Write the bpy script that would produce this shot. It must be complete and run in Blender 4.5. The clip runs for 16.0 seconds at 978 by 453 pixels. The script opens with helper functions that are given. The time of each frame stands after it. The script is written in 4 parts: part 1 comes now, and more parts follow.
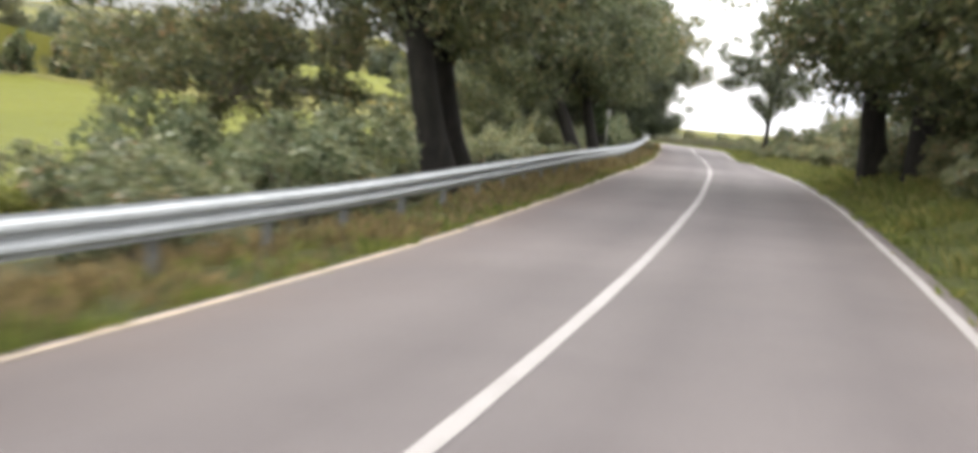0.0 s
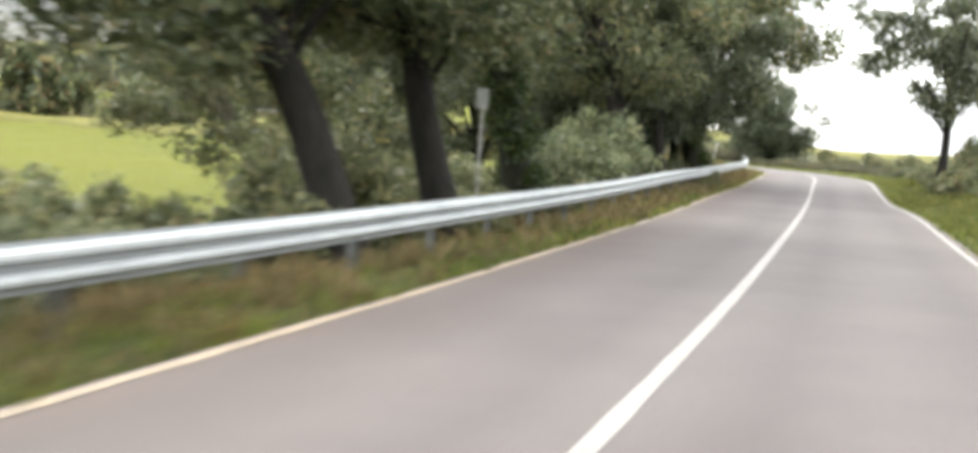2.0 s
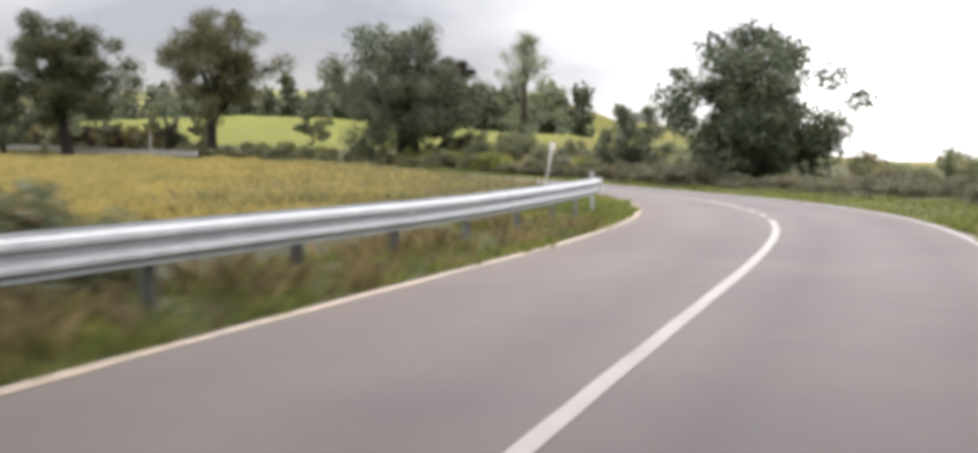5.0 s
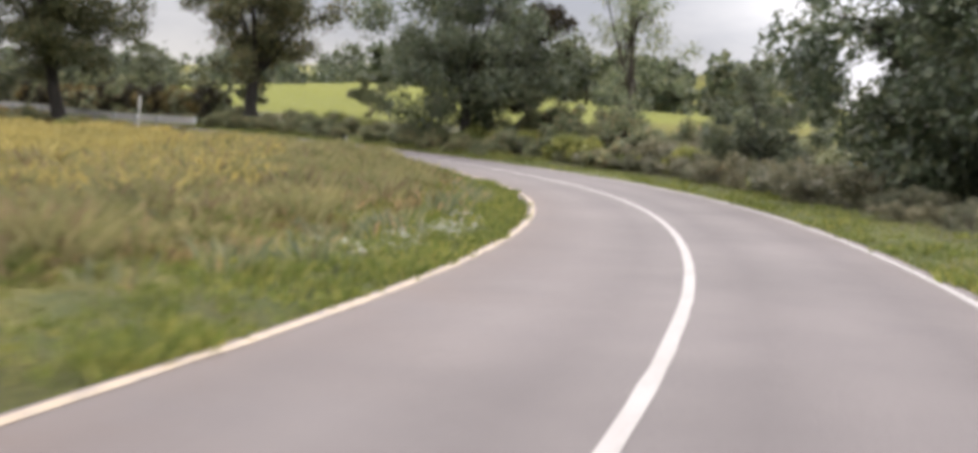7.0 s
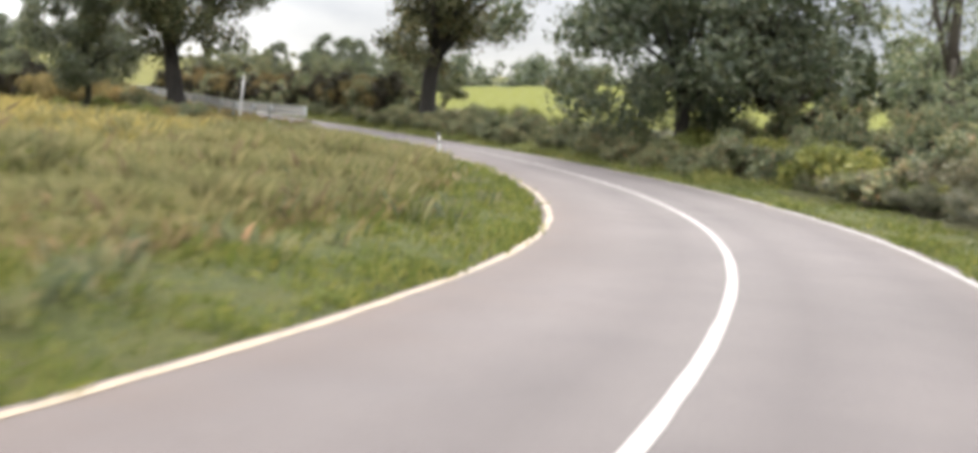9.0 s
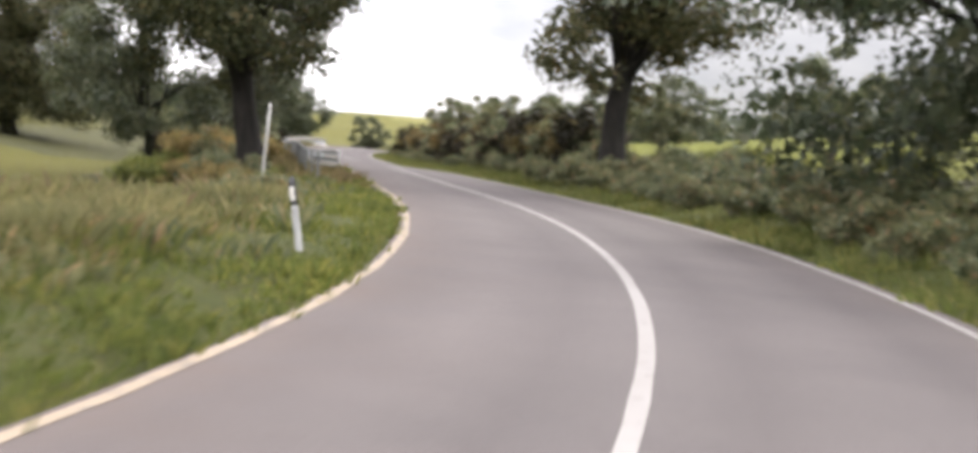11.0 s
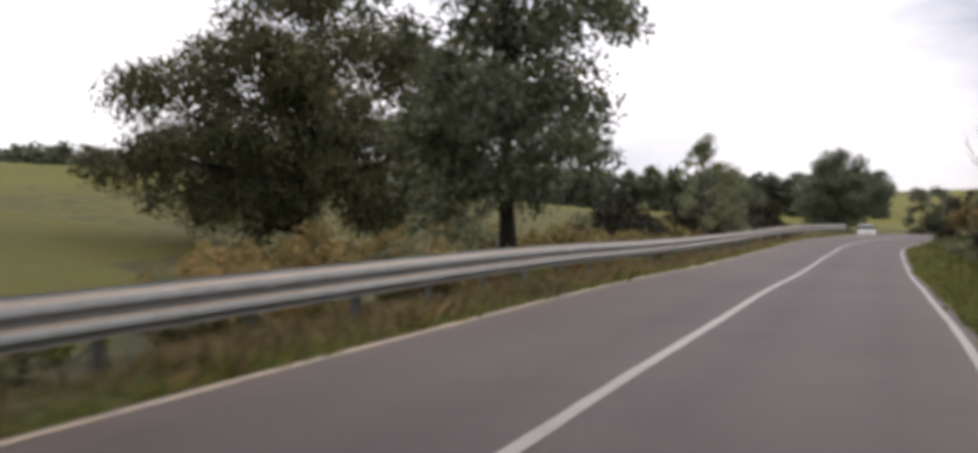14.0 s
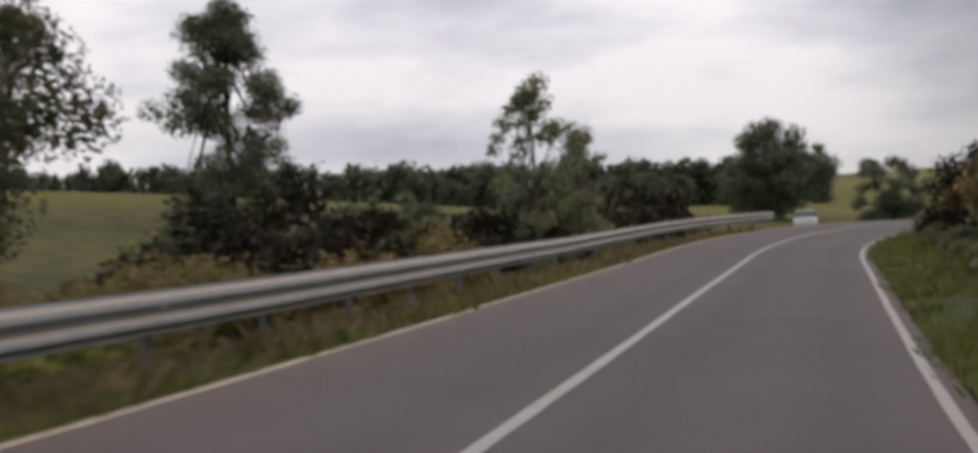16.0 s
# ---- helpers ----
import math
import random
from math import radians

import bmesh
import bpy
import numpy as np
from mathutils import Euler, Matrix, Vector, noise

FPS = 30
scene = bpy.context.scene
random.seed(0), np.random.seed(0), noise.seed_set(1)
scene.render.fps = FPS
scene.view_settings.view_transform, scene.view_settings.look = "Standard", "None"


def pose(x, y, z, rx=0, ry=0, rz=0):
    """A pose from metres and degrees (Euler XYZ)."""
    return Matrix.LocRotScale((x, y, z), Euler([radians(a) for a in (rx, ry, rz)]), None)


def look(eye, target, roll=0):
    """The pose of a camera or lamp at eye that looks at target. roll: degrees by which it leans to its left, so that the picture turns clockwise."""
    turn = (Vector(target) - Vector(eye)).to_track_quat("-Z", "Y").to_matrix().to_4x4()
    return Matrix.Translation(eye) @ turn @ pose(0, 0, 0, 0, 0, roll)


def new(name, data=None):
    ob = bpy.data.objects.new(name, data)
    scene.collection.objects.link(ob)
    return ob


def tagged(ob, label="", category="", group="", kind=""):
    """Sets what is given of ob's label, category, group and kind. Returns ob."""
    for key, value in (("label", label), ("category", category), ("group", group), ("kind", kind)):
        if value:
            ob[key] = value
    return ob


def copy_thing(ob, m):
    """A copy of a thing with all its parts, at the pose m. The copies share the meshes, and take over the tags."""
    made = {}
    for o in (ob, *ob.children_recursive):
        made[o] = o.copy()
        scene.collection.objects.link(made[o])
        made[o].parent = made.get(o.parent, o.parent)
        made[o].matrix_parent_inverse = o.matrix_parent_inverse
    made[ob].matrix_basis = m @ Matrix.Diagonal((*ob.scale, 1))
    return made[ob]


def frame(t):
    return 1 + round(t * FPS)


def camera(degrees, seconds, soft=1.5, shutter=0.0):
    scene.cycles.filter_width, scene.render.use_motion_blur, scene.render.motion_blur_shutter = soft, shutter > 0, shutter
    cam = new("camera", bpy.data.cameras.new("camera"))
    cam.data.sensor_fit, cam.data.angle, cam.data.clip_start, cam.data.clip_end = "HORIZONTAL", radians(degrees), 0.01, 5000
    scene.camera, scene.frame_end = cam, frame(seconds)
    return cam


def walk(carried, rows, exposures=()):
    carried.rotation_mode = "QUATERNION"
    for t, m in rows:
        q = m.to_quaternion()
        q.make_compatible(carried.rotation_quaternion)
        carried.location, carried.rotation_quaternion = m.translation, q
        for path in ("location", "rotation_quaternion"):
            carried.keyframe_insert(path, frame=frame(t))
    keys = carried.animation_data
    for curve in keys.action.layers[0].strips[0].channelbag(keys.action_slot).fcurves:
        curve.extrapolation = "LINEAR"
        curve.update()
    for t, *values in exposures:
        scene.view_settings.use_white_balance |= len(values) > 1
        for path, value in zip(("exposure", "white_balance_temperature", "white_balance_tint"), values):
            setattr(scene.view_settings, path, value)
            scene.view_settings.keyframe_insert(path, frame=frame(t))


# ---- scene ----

cam = camera(44.17, 16.0, soft=4.3, shutter=0.4)
# path >>>
PATH = [
    (0.00, -3.368, 30.884, 0.740, 84.51, -4.57, 32.09),
    (0.30, -5.255, 36.641, 0.678, 83.83, -4.92, 33.14),
    (0.50, -6.570, 40.418, 0.649, 83.83, -4.03, 33.62),
    (1.00, -9.891, 49.692, 0.624, 83.88, -4.71, 37.27),
    (1.50, -13.280, 58.810, 0.600, 84.36, -3.06, 39.68),
    (2.00, -16.624, 67.563, 0.536, 85.53, -2.56, 39.25),
    (2.50, -20.008, 76.086, 0.438, 85.40, -2.99, 38.89),
    (3.00, -23.261, 84.185, 0.327, 85.98, -1.83, 39.42),
    (3.50, -26.264, 91.954, 0.251, 87.99, 0.57, 41.13),
    (4.00, -29.162, 99.281, 0.174, 87.48, 2.37, 40.45),
    (4.20, -30.293, 102.078, 0.120, 87.15, 3.38, 40.02),
    (4.55, -32.624, 107.032, 0.015, 87.13, 2.25, 40.92),
    (4.90, -34.961, 111.978, -0.018, 87.10, 1.12, 41.72),
    (5.25, -37.242, 116.817, 0.041, 87.08, -0.01, 42.28),
    (5.60, -39.413, 121.461, 0.106, 87.05, -1.14, 42.81),
    (5.95, -41.481, 125.811, 0.149, 87.03, -2.27, 44.69),
    (6.30, -43.523, 129.707, 0.170, 87.00, -3.39, 48.32),
    (6.50, -44.781, 131.895, 0.174, 86.92, -3.19, 49.41),
    (7.00, -47.777, 136.817, 0.160, 86.24, -1.54, 52.44),
    (7.50, -51.116, 141.459, 0.135, 86.13, -3.14, 55.96),
    (8.00, -54.831, 145.964, 0.113, 85.70, -4.94, 59.73),
    (8.50, -58.948, 150.294, 0.099, 85.21, -4.93, 63.98),
    (9.00, -63.316, 154.282, 0.108, 86.41, -3.67, 69.20),
    (9.35, -66.437, 156.845, 0.128, 86.80, -3.56, 71.21),
    (9.70, -69.514, 159.148, 0.160, 87.19, -3.45, 73.42),
    (10.05, -72.597, 161.229, 0.204, 87.58, -3.33, 75.94),
    (10.40, -75.746, 163.113, 0.261, 87.97, -3.22, 78.93),
    (10.75, -79.038, 164.788, 0.347, 88.36, -3.11, 82.90),
    (11.10, -82.541, 166.221, 0.460, 88.76, -3.00, 87.53),
    (11.50, -86.866, 167.529, 0.636, 89.20, -2.87, 92.94),
    (12.00, -92.395, 168.672, 0.890, 89.74, -4.31, 98.70),
    (12.50, -98.372, 169.325, 1.191, 90.28, -3.01, 103.93),
    (13.00, -104.716, 169.547, 1.497, 91.95, 1.08, 107.72),
    (13.50, -111.288, 169.163, 1.785, 91.72, 1.14, 111.85),
    (14.00, -117.751, 168.603, 2.069, 92.36, 0.21, 114.69),
    (14.50, -124.072, 167.948, 2.349, 93.38, 3.79, 114.96),
    (15.00, -130.374, 167.159, 2.624, 92.78, 4.78, 113.77),
    (15.50, -136.616, 166.349, 2.876, 93.29, 3.13, 111.85),
    (16.00, -142.569, 165.713, 3.073, 92.44, 3.24, 112.33),
]
# <<< path
# the phone's exposure along the drive
EXPOSURES = [(t, e, 6650, c) for t, e, c in ((0.0, 1.52, 11), (1.0, 1.38, 10), (2.0, 1.80, 7), (3.0, 1.92, 10), (3.5, 1.68, 12), (4.2, 1.45, 13), (6.3, 1.24, 16), (7.5, 1.40, 14), (9.2, 1.64, 11), (11.5, 1.22, 16), (12.5, 0.84, 17), (13.5, 0.46, 17), (14.5, 0.32, 17), (16.0, -0.24, 16))]
walk(cam, [(t, pose(x, y, z, rx, ry, rz)) for t, x, y, z, rx, ry, rz in PATH], EXPOSURES)

# ---- light: overcast sky, veiled sun ----
SUN_UP, SUN_AZ = 42.0, 300.0
world = bpy.data.worlds.new("world")
scene.world = world
world.use_nodes = True
wn, wl = world.node_tree.nodes, world.node_tree.links
wn.clear()
w_out = wn.new("ShaderNodeOutputWorld")
w_bg = wn.new("ShaderNodeBackground")
w_bg.inputs["Strength"].default_value = 0.14
w_sky = wn.new("ShaderNodeTexSky")
w_sky.sky_type = "NISHITA"
w_sky.sun_disc = False
w_sky.sun_elevation, w_sky.sun_rotation = radians(SUN_UP), radians(SUN_AZ)
w_co = wn.new("ShaderNodeTexCoord")
w_map = wn.new("ShaderNodeMapping")
w_map.inputs["Scale"].default_value = (1.0, 1.0, 3.2)
w_n = wn.new("ShaderNodeTexNoise")
w_n.inputs["Scale"].default_value, w_n.inputs["Detail"].default_value, w_n.inputs["Roughness"].default_value = 2.3, 7.0, 0.55
w_ramp = wn.new("ShaderNodeValToRGB")
w_ramp.color_ramp.elements[0].position, w_ramp.color_ramp.elements[0].color = 0.36, (0.50, 0.53, 0.61, 1)
w_ramp.color_ramp.elements[1].position, w_ramp.color_ramp.elements[1].color = 0.58, (1.04, 1.04, 1.05, 1)
# an overcast sky is brighter overhead than at the skyline, and a heavier bank of cloud stands in the north-west
w_xyz = wn.new("ShaderNodeSeparateXYZ")
w_up = wn.new("ShaderNodeMapRange")
w_up.inputs["From Min"].default_value, w_up.inputs["From Max"].default_value = 0.0, 0.8
w_up.inputs["To Min"].default_value, w_up.inputs["To Max"].default_value = 5.4, 13.5
w_dot = wn.new("ShaderNodeVectorMath")
w_dot.operation = "DOT_PRODUCT"
w_dot.inputs[1].default_value = (-math.sin(radians(62)) * 0.99, math.cos(radians(62)) * 0.99, 0.10)
w_bank = wn.new("ShaderNodeMapRange")
w_bank.interpolation_type = "SMOOTHSTEP"
w_bank.inputs["From Min"].default_value, w_bank.inputs["From Max"].default_value = 0.80, 0.97
w_bank.inputs["To Min"].default_value, w_bank.inputs["To Max"].default_value = 1.0, 0.30
w_mul = wn.new("ShaderNodeMath")
w_mul.operation = "MULTIPLY"
w_scale = wn.new("ShaderNodeVectorMath")
w_scale.operation = "SCALE"
w_mix = wn.new("ShaderNodeMixRGB")
w_mix.inputs["Fac"].default_value = 0.94
wl.new(w_co.outputs["Generated"], w_map.inputs["Vector"])
wl.new(w_map.outputs[0], w_n.inputs["Vector"])
wl.new(w_n.outputs["Fac"], w_ramp.inputs["Fac"])
wl.new(w_co.outputs["Generated"], w_xyz.inputs[0])
wl.new(w_xyz.outputs["Z"], w_up.inputs["Value"])
wl.new(w_co.outputs["Generated"], w_dot.inputs[0])
wl.new(w_dot.outputs["Value"], w_bank.inputs["Value"])
wl.new(w_up.outputs[0], w_mul.inputs[0])
wl.new(w_bank.outputs[0], w_mul.inputs[1])
wl.new(w_ramp.outputs[0], w_scale.inputs[0])
wl.new(w_mul.outputs[0], w_scale.inputs["Scale"])
wl.new(w_sky.outputs[0], w_mix.inputs["Color1"])
wl.new(w_scale.outputs[0], w_mix.inputs["Color2"])
wl.new(w_mix.outputs[0], w_bg.inputs["Color"])
wl.new(w_bg.outputs[0], w_out.inputs["Surface"])
sun = new("sun", bpy.data.lights.new("sun", "SUN"))
sun.data.energy, sun.data.angle, sun.data.color = 0.9, radians(20), (1.0, 0.96, 0.9)
sun.matrix_world = look((0, 0, 0), (-math.sin(radians(SUN_AZ)) * math.cos(radians(SUN_UP)), -math.cos(radians(SUN_AZ)) * math.cos(radians(SUN_UP)), -math.sin(radians(SUN_UP))))


# ---- materials ----
def material(name, rough=0.8, metal=0.0):
    m = bpy.data.materials.new(name)
    m.use_nodes = True
    b = m.node_tree.nodes["Principled BSDF"]
    b.inputs["Roughness"].default_value, b.inputs["Metallic"].default_value = rough, metal
    b.inputs["Specular IOR Level"].default_value = 0.3
    return m, m.node_tree.nodes, m.node_tree.links, b


def noise_node(n, l, scale, detail=4.0, rough=0.6, stretch=None):
    c = n.new("ShaderNodeNewGeometry")
    t = n.new("ShaderNodeTexNoise")
    t.inputs["Scale"].default_value, t.inputs["Detail"].default_value, t.inputs["Roughness"].default_value = scale, detail, rough
    if stretch:
        m = n.new("ShaderNodeMapping")
        m.inputs["Scale"].default_value = stretch
        l.new(c.outputs["Position"], m.inputs["Vector"])
        l.new(m.outputs[0], t.inputs["Vector"])
    else:
        l.new(c.outputs["Position"], t.inputs["Vector"])
    return t.outputs["Fac"]


def ramp(n, l, fac, *stops):
    r = n.new("ShaderNodeValToRGB")
    e = r.color_ramp.elements
    while len(e) < len(stops):
        e.new(0.5)
    for k, (p, c) in zip(e, stops):
        k.position, k.color = p, (*c, 1)
    l.new(fac, r.inputs["Fac"])
    return r.outputs["Color"]


def mix(n, l, a, b, fac, mode="MIX"):
    m = n.new("ShaderNodeMixRGB")
    m.blend_type = mode
    for socket, v in (("Fac", fac), ("Color1", a), ("Color2", b)):
        if isinstance(v, (float, int)):
            m.inputs[socket].default_value = v
        elif isinstance(v, tuple):
            m.inputs[socket].default_value = (*v, 1)
        else:
            l.new(v, m.inputs[socket])
    return m.outputs["Color"]


def bump(n, l, b, height, strength, distance):
    k = n.new("ShaderNodeBump")
    k.inputs["Strength"].default_value, k.inputs["Distance"].default_value = strength, distance
    l.new(height, k.inputs["Height"])
    l.new(k.outputs[0], b.inputs["Normal"])


def asphalt():
    m, n, l, b = material("asphalt", 0.82)
    big = ramp(n, l, noise_node(n, l, 0.18, 5), (0.3, (0.0884, 0.0768, 0.0734)), (0.7, (0.1251, 0.1088, 0.1034)))
    fine = ramp(n, l, noise_node(n, l, 38, 3), (0.3, (0.55, 0.55, 0.55)), (0.75, (1.15, 1.15, 1.15)))
    c = mix(n, l, big, fine, 0.40, "MULTIPLY")
    patch = ramp(n, l, noise_node(n, l, 0.9, 6), (0.42, (0, 0, 0)), (0.62, (1, 1, 1)))
    c = mix(n, l, c, mix(n, l, c, (0.92, 0.92, 0.93), 1.0, "MULTIPLY"), patch)
    # wheel tracks, smoother and darker, from the cross distance stored on the mesh
    a = n.new("ShaderNodeAttribute")
    a.attribute_name = "track"
    c = mix(n, l, c, mix(n, l, c, (0.80, 0.79, 0.80), 1.0, "MULTIPLY"), a.outputs["Fac"])
    # the last straight is browner, and darkened by tree shade put into the colour
    w = n.new("ShaderNodeAttribute")
    w.attribute_name = "straight_shade"
    c = mix(n, l, c, mix(n, l, c, (0.64, 0.60, 0.60), 1.0, "MULTIPLY"), w.outputs["Fac"])
    e = n.new("ShaderNodeAttribute")
    e.attribute_name = "dirt"
    d = n.new("ShaderNodeMath")
    d.operation = "MULTIPLY"
    l.new(e.outputs["Fac"], d.inputs[0])
    l.new(ramp(n, l, noise_node(n, l, 0.7, 6, 0.7), (0.3, (0.25, 0.25, 0.25)), (0.65, (1, 1, 1))), d.inputs[1])
    c = mix(n, l, c, (0.092, 0.066, 0.053), d.outputs[0])
    l.new(c, b.inputs["Base Color"])
    bump(n, l, b, noise_node(n, l, 60, 3), 0.35, 0.01)
    return m


def road_paint(name, colour, worn):
    m, n, l, b = material(name, 0.65)
    c = ramp(n, l, noise_node(n, l, 7, 8, 0.7), (worn - 0.10, (0.115, 0.105, 0.10)), (worn + 0.05, colour))
    c = mix(n, l, c, ramp(n, l, noise_node(n, l, 1.2, 4), (0.3, (0.82, 0.80, 0.78)), (0.7, (1, 1, 1))), 0.8, "MULTIPLY")
    l.new(c, b.inputs["Base Color"])
    bump(n, l, b, noise_node(n, l, 50, 3), 0.25, 0.008)
    return m


def leafy(name, *stops, scale=0.6, lit=0.42, rough=0.6, wax=0.3):
    """Foliage: one colour a leaf, broad drifts of tone, some light through the blade."""
    m, n, l, b = material(name, rough)
    b.inputs["Specular IOR Level"].default_value = wax
    g = n.new("ShaderNodeNewGeometry")
    c1 = ramp(n, l, g.outputs["Random Per Island"], *stops)
    o = n.new("ShaderNodeObjectInfo")
    tint = ramp(n, l, o.outputs["Random"], (0.0, (0.82, 0.86, 0.80)), (1.0, (1.15, 1.08, 1.0)))
    c = mix(n, l, c1, tint, 1.0, "MULTIPLY")
    drift = ramp(n, l, noise_node(n, l, scale, 3), (0.3, (0.7, 0.74, 0.7)), (0.7, (1.2, 1.15, 1.0)))
    c = mix(n, l, c, drift, 0.9, "MULTIPLY")
    l.new(c, b.inputs["Base Color"])
    t = n.new("ShaderNodeBsdfTranslucent")
    l.new(c, t.inputs["Color"])
    x = n.new("ShaderNodeMixShader")
    x.inputs["Fac"].default_value = lit
    l.new(b.outputs[0], x.inputs[1])
    l.new(t.outputs[0], x.inputs[2])
    l.new(x.outputs[0], n["Material Output"].inputs["Surface"])
    return m


def bark_material(name, dark, light):
    m, n, l, b = material(name, 0.95)
    c = ramp(n, l, noise_node(n, l, 5, 8, 0.75, (1, 1, 0.25)), (0.35, dark), (0.7, light))
    c = mix(n, l, c, ramp(n, l, noise_node(n, l, 0.9, 3), (0.35, (0.7, 0.75, 0.6)), (0.7, (1, 1, 1))), 0.8, "MULTIPLY")
    l.new(c, b.inputs["Base Color"])
    bump(n, l, b, noise_node(n, l, 9, 6, 0.8, (1, 1, 0.2)), 1.0, 0.05)
    return m


def galvanised(name="galvanised_steel", lichen=0.0, dark=1.0):
    m, n, l, b = material(name, 0.68, 0.2)
    c = ramp(n, l, noise_node(n, l, 3.5, 7, 0.7), (0.3, (0.3108 * dark, 0.3256 * dark, 0.3256 * dark)), (0.7, (0.4440 * dark, 0.4625 * dark, 0.4588 * dark)))
    rust = ramp(n, l, noise_node(n, l, 1.3, 8, 0.75), (0.63, (0, 0, 0)), (0.75, (1, 1, 1)))
    c = mix(n, l, c, (0.30, 0.25, 0.19), mix(n, l, (0.0, 0.0, 0.0), rust, 0.35))
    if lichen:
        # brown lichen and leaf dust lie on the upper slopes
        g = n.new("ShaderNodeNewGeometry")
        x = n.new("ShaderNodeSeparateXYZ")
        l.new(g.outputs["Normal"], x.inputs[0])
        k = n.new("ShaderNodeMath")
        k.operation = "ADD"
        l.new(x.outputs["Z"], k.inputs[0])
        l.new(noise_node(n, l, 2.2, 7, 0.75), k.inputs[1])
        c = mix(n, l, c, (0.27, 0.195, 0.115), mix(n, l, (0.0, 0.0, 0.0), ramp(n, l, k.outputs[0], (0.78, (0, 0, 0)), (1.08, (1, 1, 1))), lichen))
    l.new(c, b.inputs["Base Color"])
    bump(n, l, b, noise_node(n, l, 20, 4), 0.12, 0.01)
    return m


def painted(name, colour, rough=0.6, dirt=0.6):
    m, n, l, b = material(name, rough)
    d = tuple(v * dirt for v in colour)
    l.new(ramp(n, l, noise_node(n, l, 4, 7, 0.7), (0.35, d), (0.6, colour)), b.inputs["Base Color"])
    bump(n, l, b, noise_node(n, l, 25, 3), 0.1, 0.01)
    return m


ASPHALT = asphalt()
PAINT = road_paint("line_paint", (0.2590, 0.2450, 0.2310), 0.38)
PAINT_OLD = road_paint("worn_line_paint", (0.285, 0.226, 0.158), 0.44)
def ground_cover():
    m, n, l, b = material("ground_cover", 0.95)
    edge = noise_node(n, l, 0.8, 7, 0.7)

    def share(name):
        a = n.new("ShaderNodeAttribute")
        a.attribute_name = name
        k = n.new("ShaderNodeMath")
        k.operation = "ADD"
        l.new(a.outputs["Fac"], k.inputs[0])
        l.new(edge, k.inputs[1])
        return ramp(n, l, k.outputs[0], (0.80, (0, 0, 0)), (1.0, (1, 1, 1)))

    def cover(scale, *stops):
        return ramp(n, l, noise_node(n, l, scale, 8, 0.7), *stops)

    c = cover(0.5, (0.3, (0.0612, 0.0706, 0.0143)), (0.5, (0.0828, 0.0972, 0.0187)), (0.7, (0.1260, 0.1116, 0.0335)))
    c = mix(n, l, c, cover(0.5, (0.3, (0.0468, 0.0504, 0.0143)), (0.7, (0.0864, 0.0828, 0.0246))), share("scrub"))
    c = mix(n, l, c, cover(0.25, (0.3, (0.1188, 0.1296, 0.0268)), (0.5, (0.1800, 0.1620, 0.0357)), (0.72, (0.1080, 0.1332, 0.0246))), share("meadow"))
    c = mix(n, l, c, cover(0.05, (0.3, (0.0860, 0.0880, 0.0088)), (0.6, (0.1180, 0.1090, 0.0110)), (0.8, (0.1380, 0.1060, 0.0150))), share("field"))
    c = mix(n, l, c, cover(0.05, (0.3, (0.1109, 0.1247, 0.0086)), (0.7, (0.1465, 0.1512, 0.0112))), share("pasture"))
    fine = ramp(n, l, noise_node(n, l, 9, 6, 0.75), (0.3, (0.45, 0.45, 0.42)), (0.72, (1.2, 1.2, 1.15)))
    l.new(mix(n, l, c, fine, 0.8, "MULTIPLY"), b.inputs["Base Color"])
    bump(n, l, b, noise_node(n, l, 14, 6, 0.8), 0.9, 0.12)
    return m


GROUND = ground_cover()
BARK = bark_material("oak_bark", (0.010, 0.009, 0.008), (0.036, 0.031, 0.027))
IVY_BARK = bark_material("mossy_bark", (0.012, 0.013, 0.009), (0.040, 0.040, 0.026))
ASH_BARK = bark_material("ash_bark", (0.035, 0.028, 0.022), (0.095, 0.080, 0.064))
TWIG = bark_material("pale_twig", (0.10, 0.085, 0.07), (0.20, 0.175, 0.15))
LEAF_OAK = leafy("oak_leaf", (0.0, (0.0670, 0.0860, 0.0504)), (0.5, (0.1220, 0.1420, 0.0768)), (0.85, (0.1950, 0.1990, 0.1008)), (1.0, (0.3040, 0.2270, 0.1428)), rough=0.5, wax=0.5)
LEAF_DARK = leafy("dark_leaf", (0.0, (0.047, 0.065, 0.039)), (0.6, (0.087, 0.108, 0.066)), (1.0, (0.156, 0.158, 0.098)), rough=0.46, wax=0.6)
LEAF_BROWN = leafy("brown_oak_leaf", (0.0, (0.0352, 0.0432, 0.0240)), (0.5, (0.0656, 0.0728, 0.0376)), (0.85, (0.1024, 0.1008, 0.0496)), (1.0, (0.1400, 0.1080, 0.0600)), lit=0.32, rough=0.6, wax=0.22)
LEAF_IVY = leafy("ivy_leaf", (0.0, (0.030, 0.050, 0.022)), (0.6, (0.060, 0.090, 0.036)), (1.0, (0.120, 0.135, 0.055)), rough=0.4)
LEAF_GOLD = leafy("dry_weed", (0.0, (0.120, 0.105, 0.052)), (0.5, (0.205, 0.170, 0.078)), (0.85, (0.270, 0.205, 0.092)), (1.0, (0.250, 0.145, 0.070)), rough=0.7, wax=0.2)
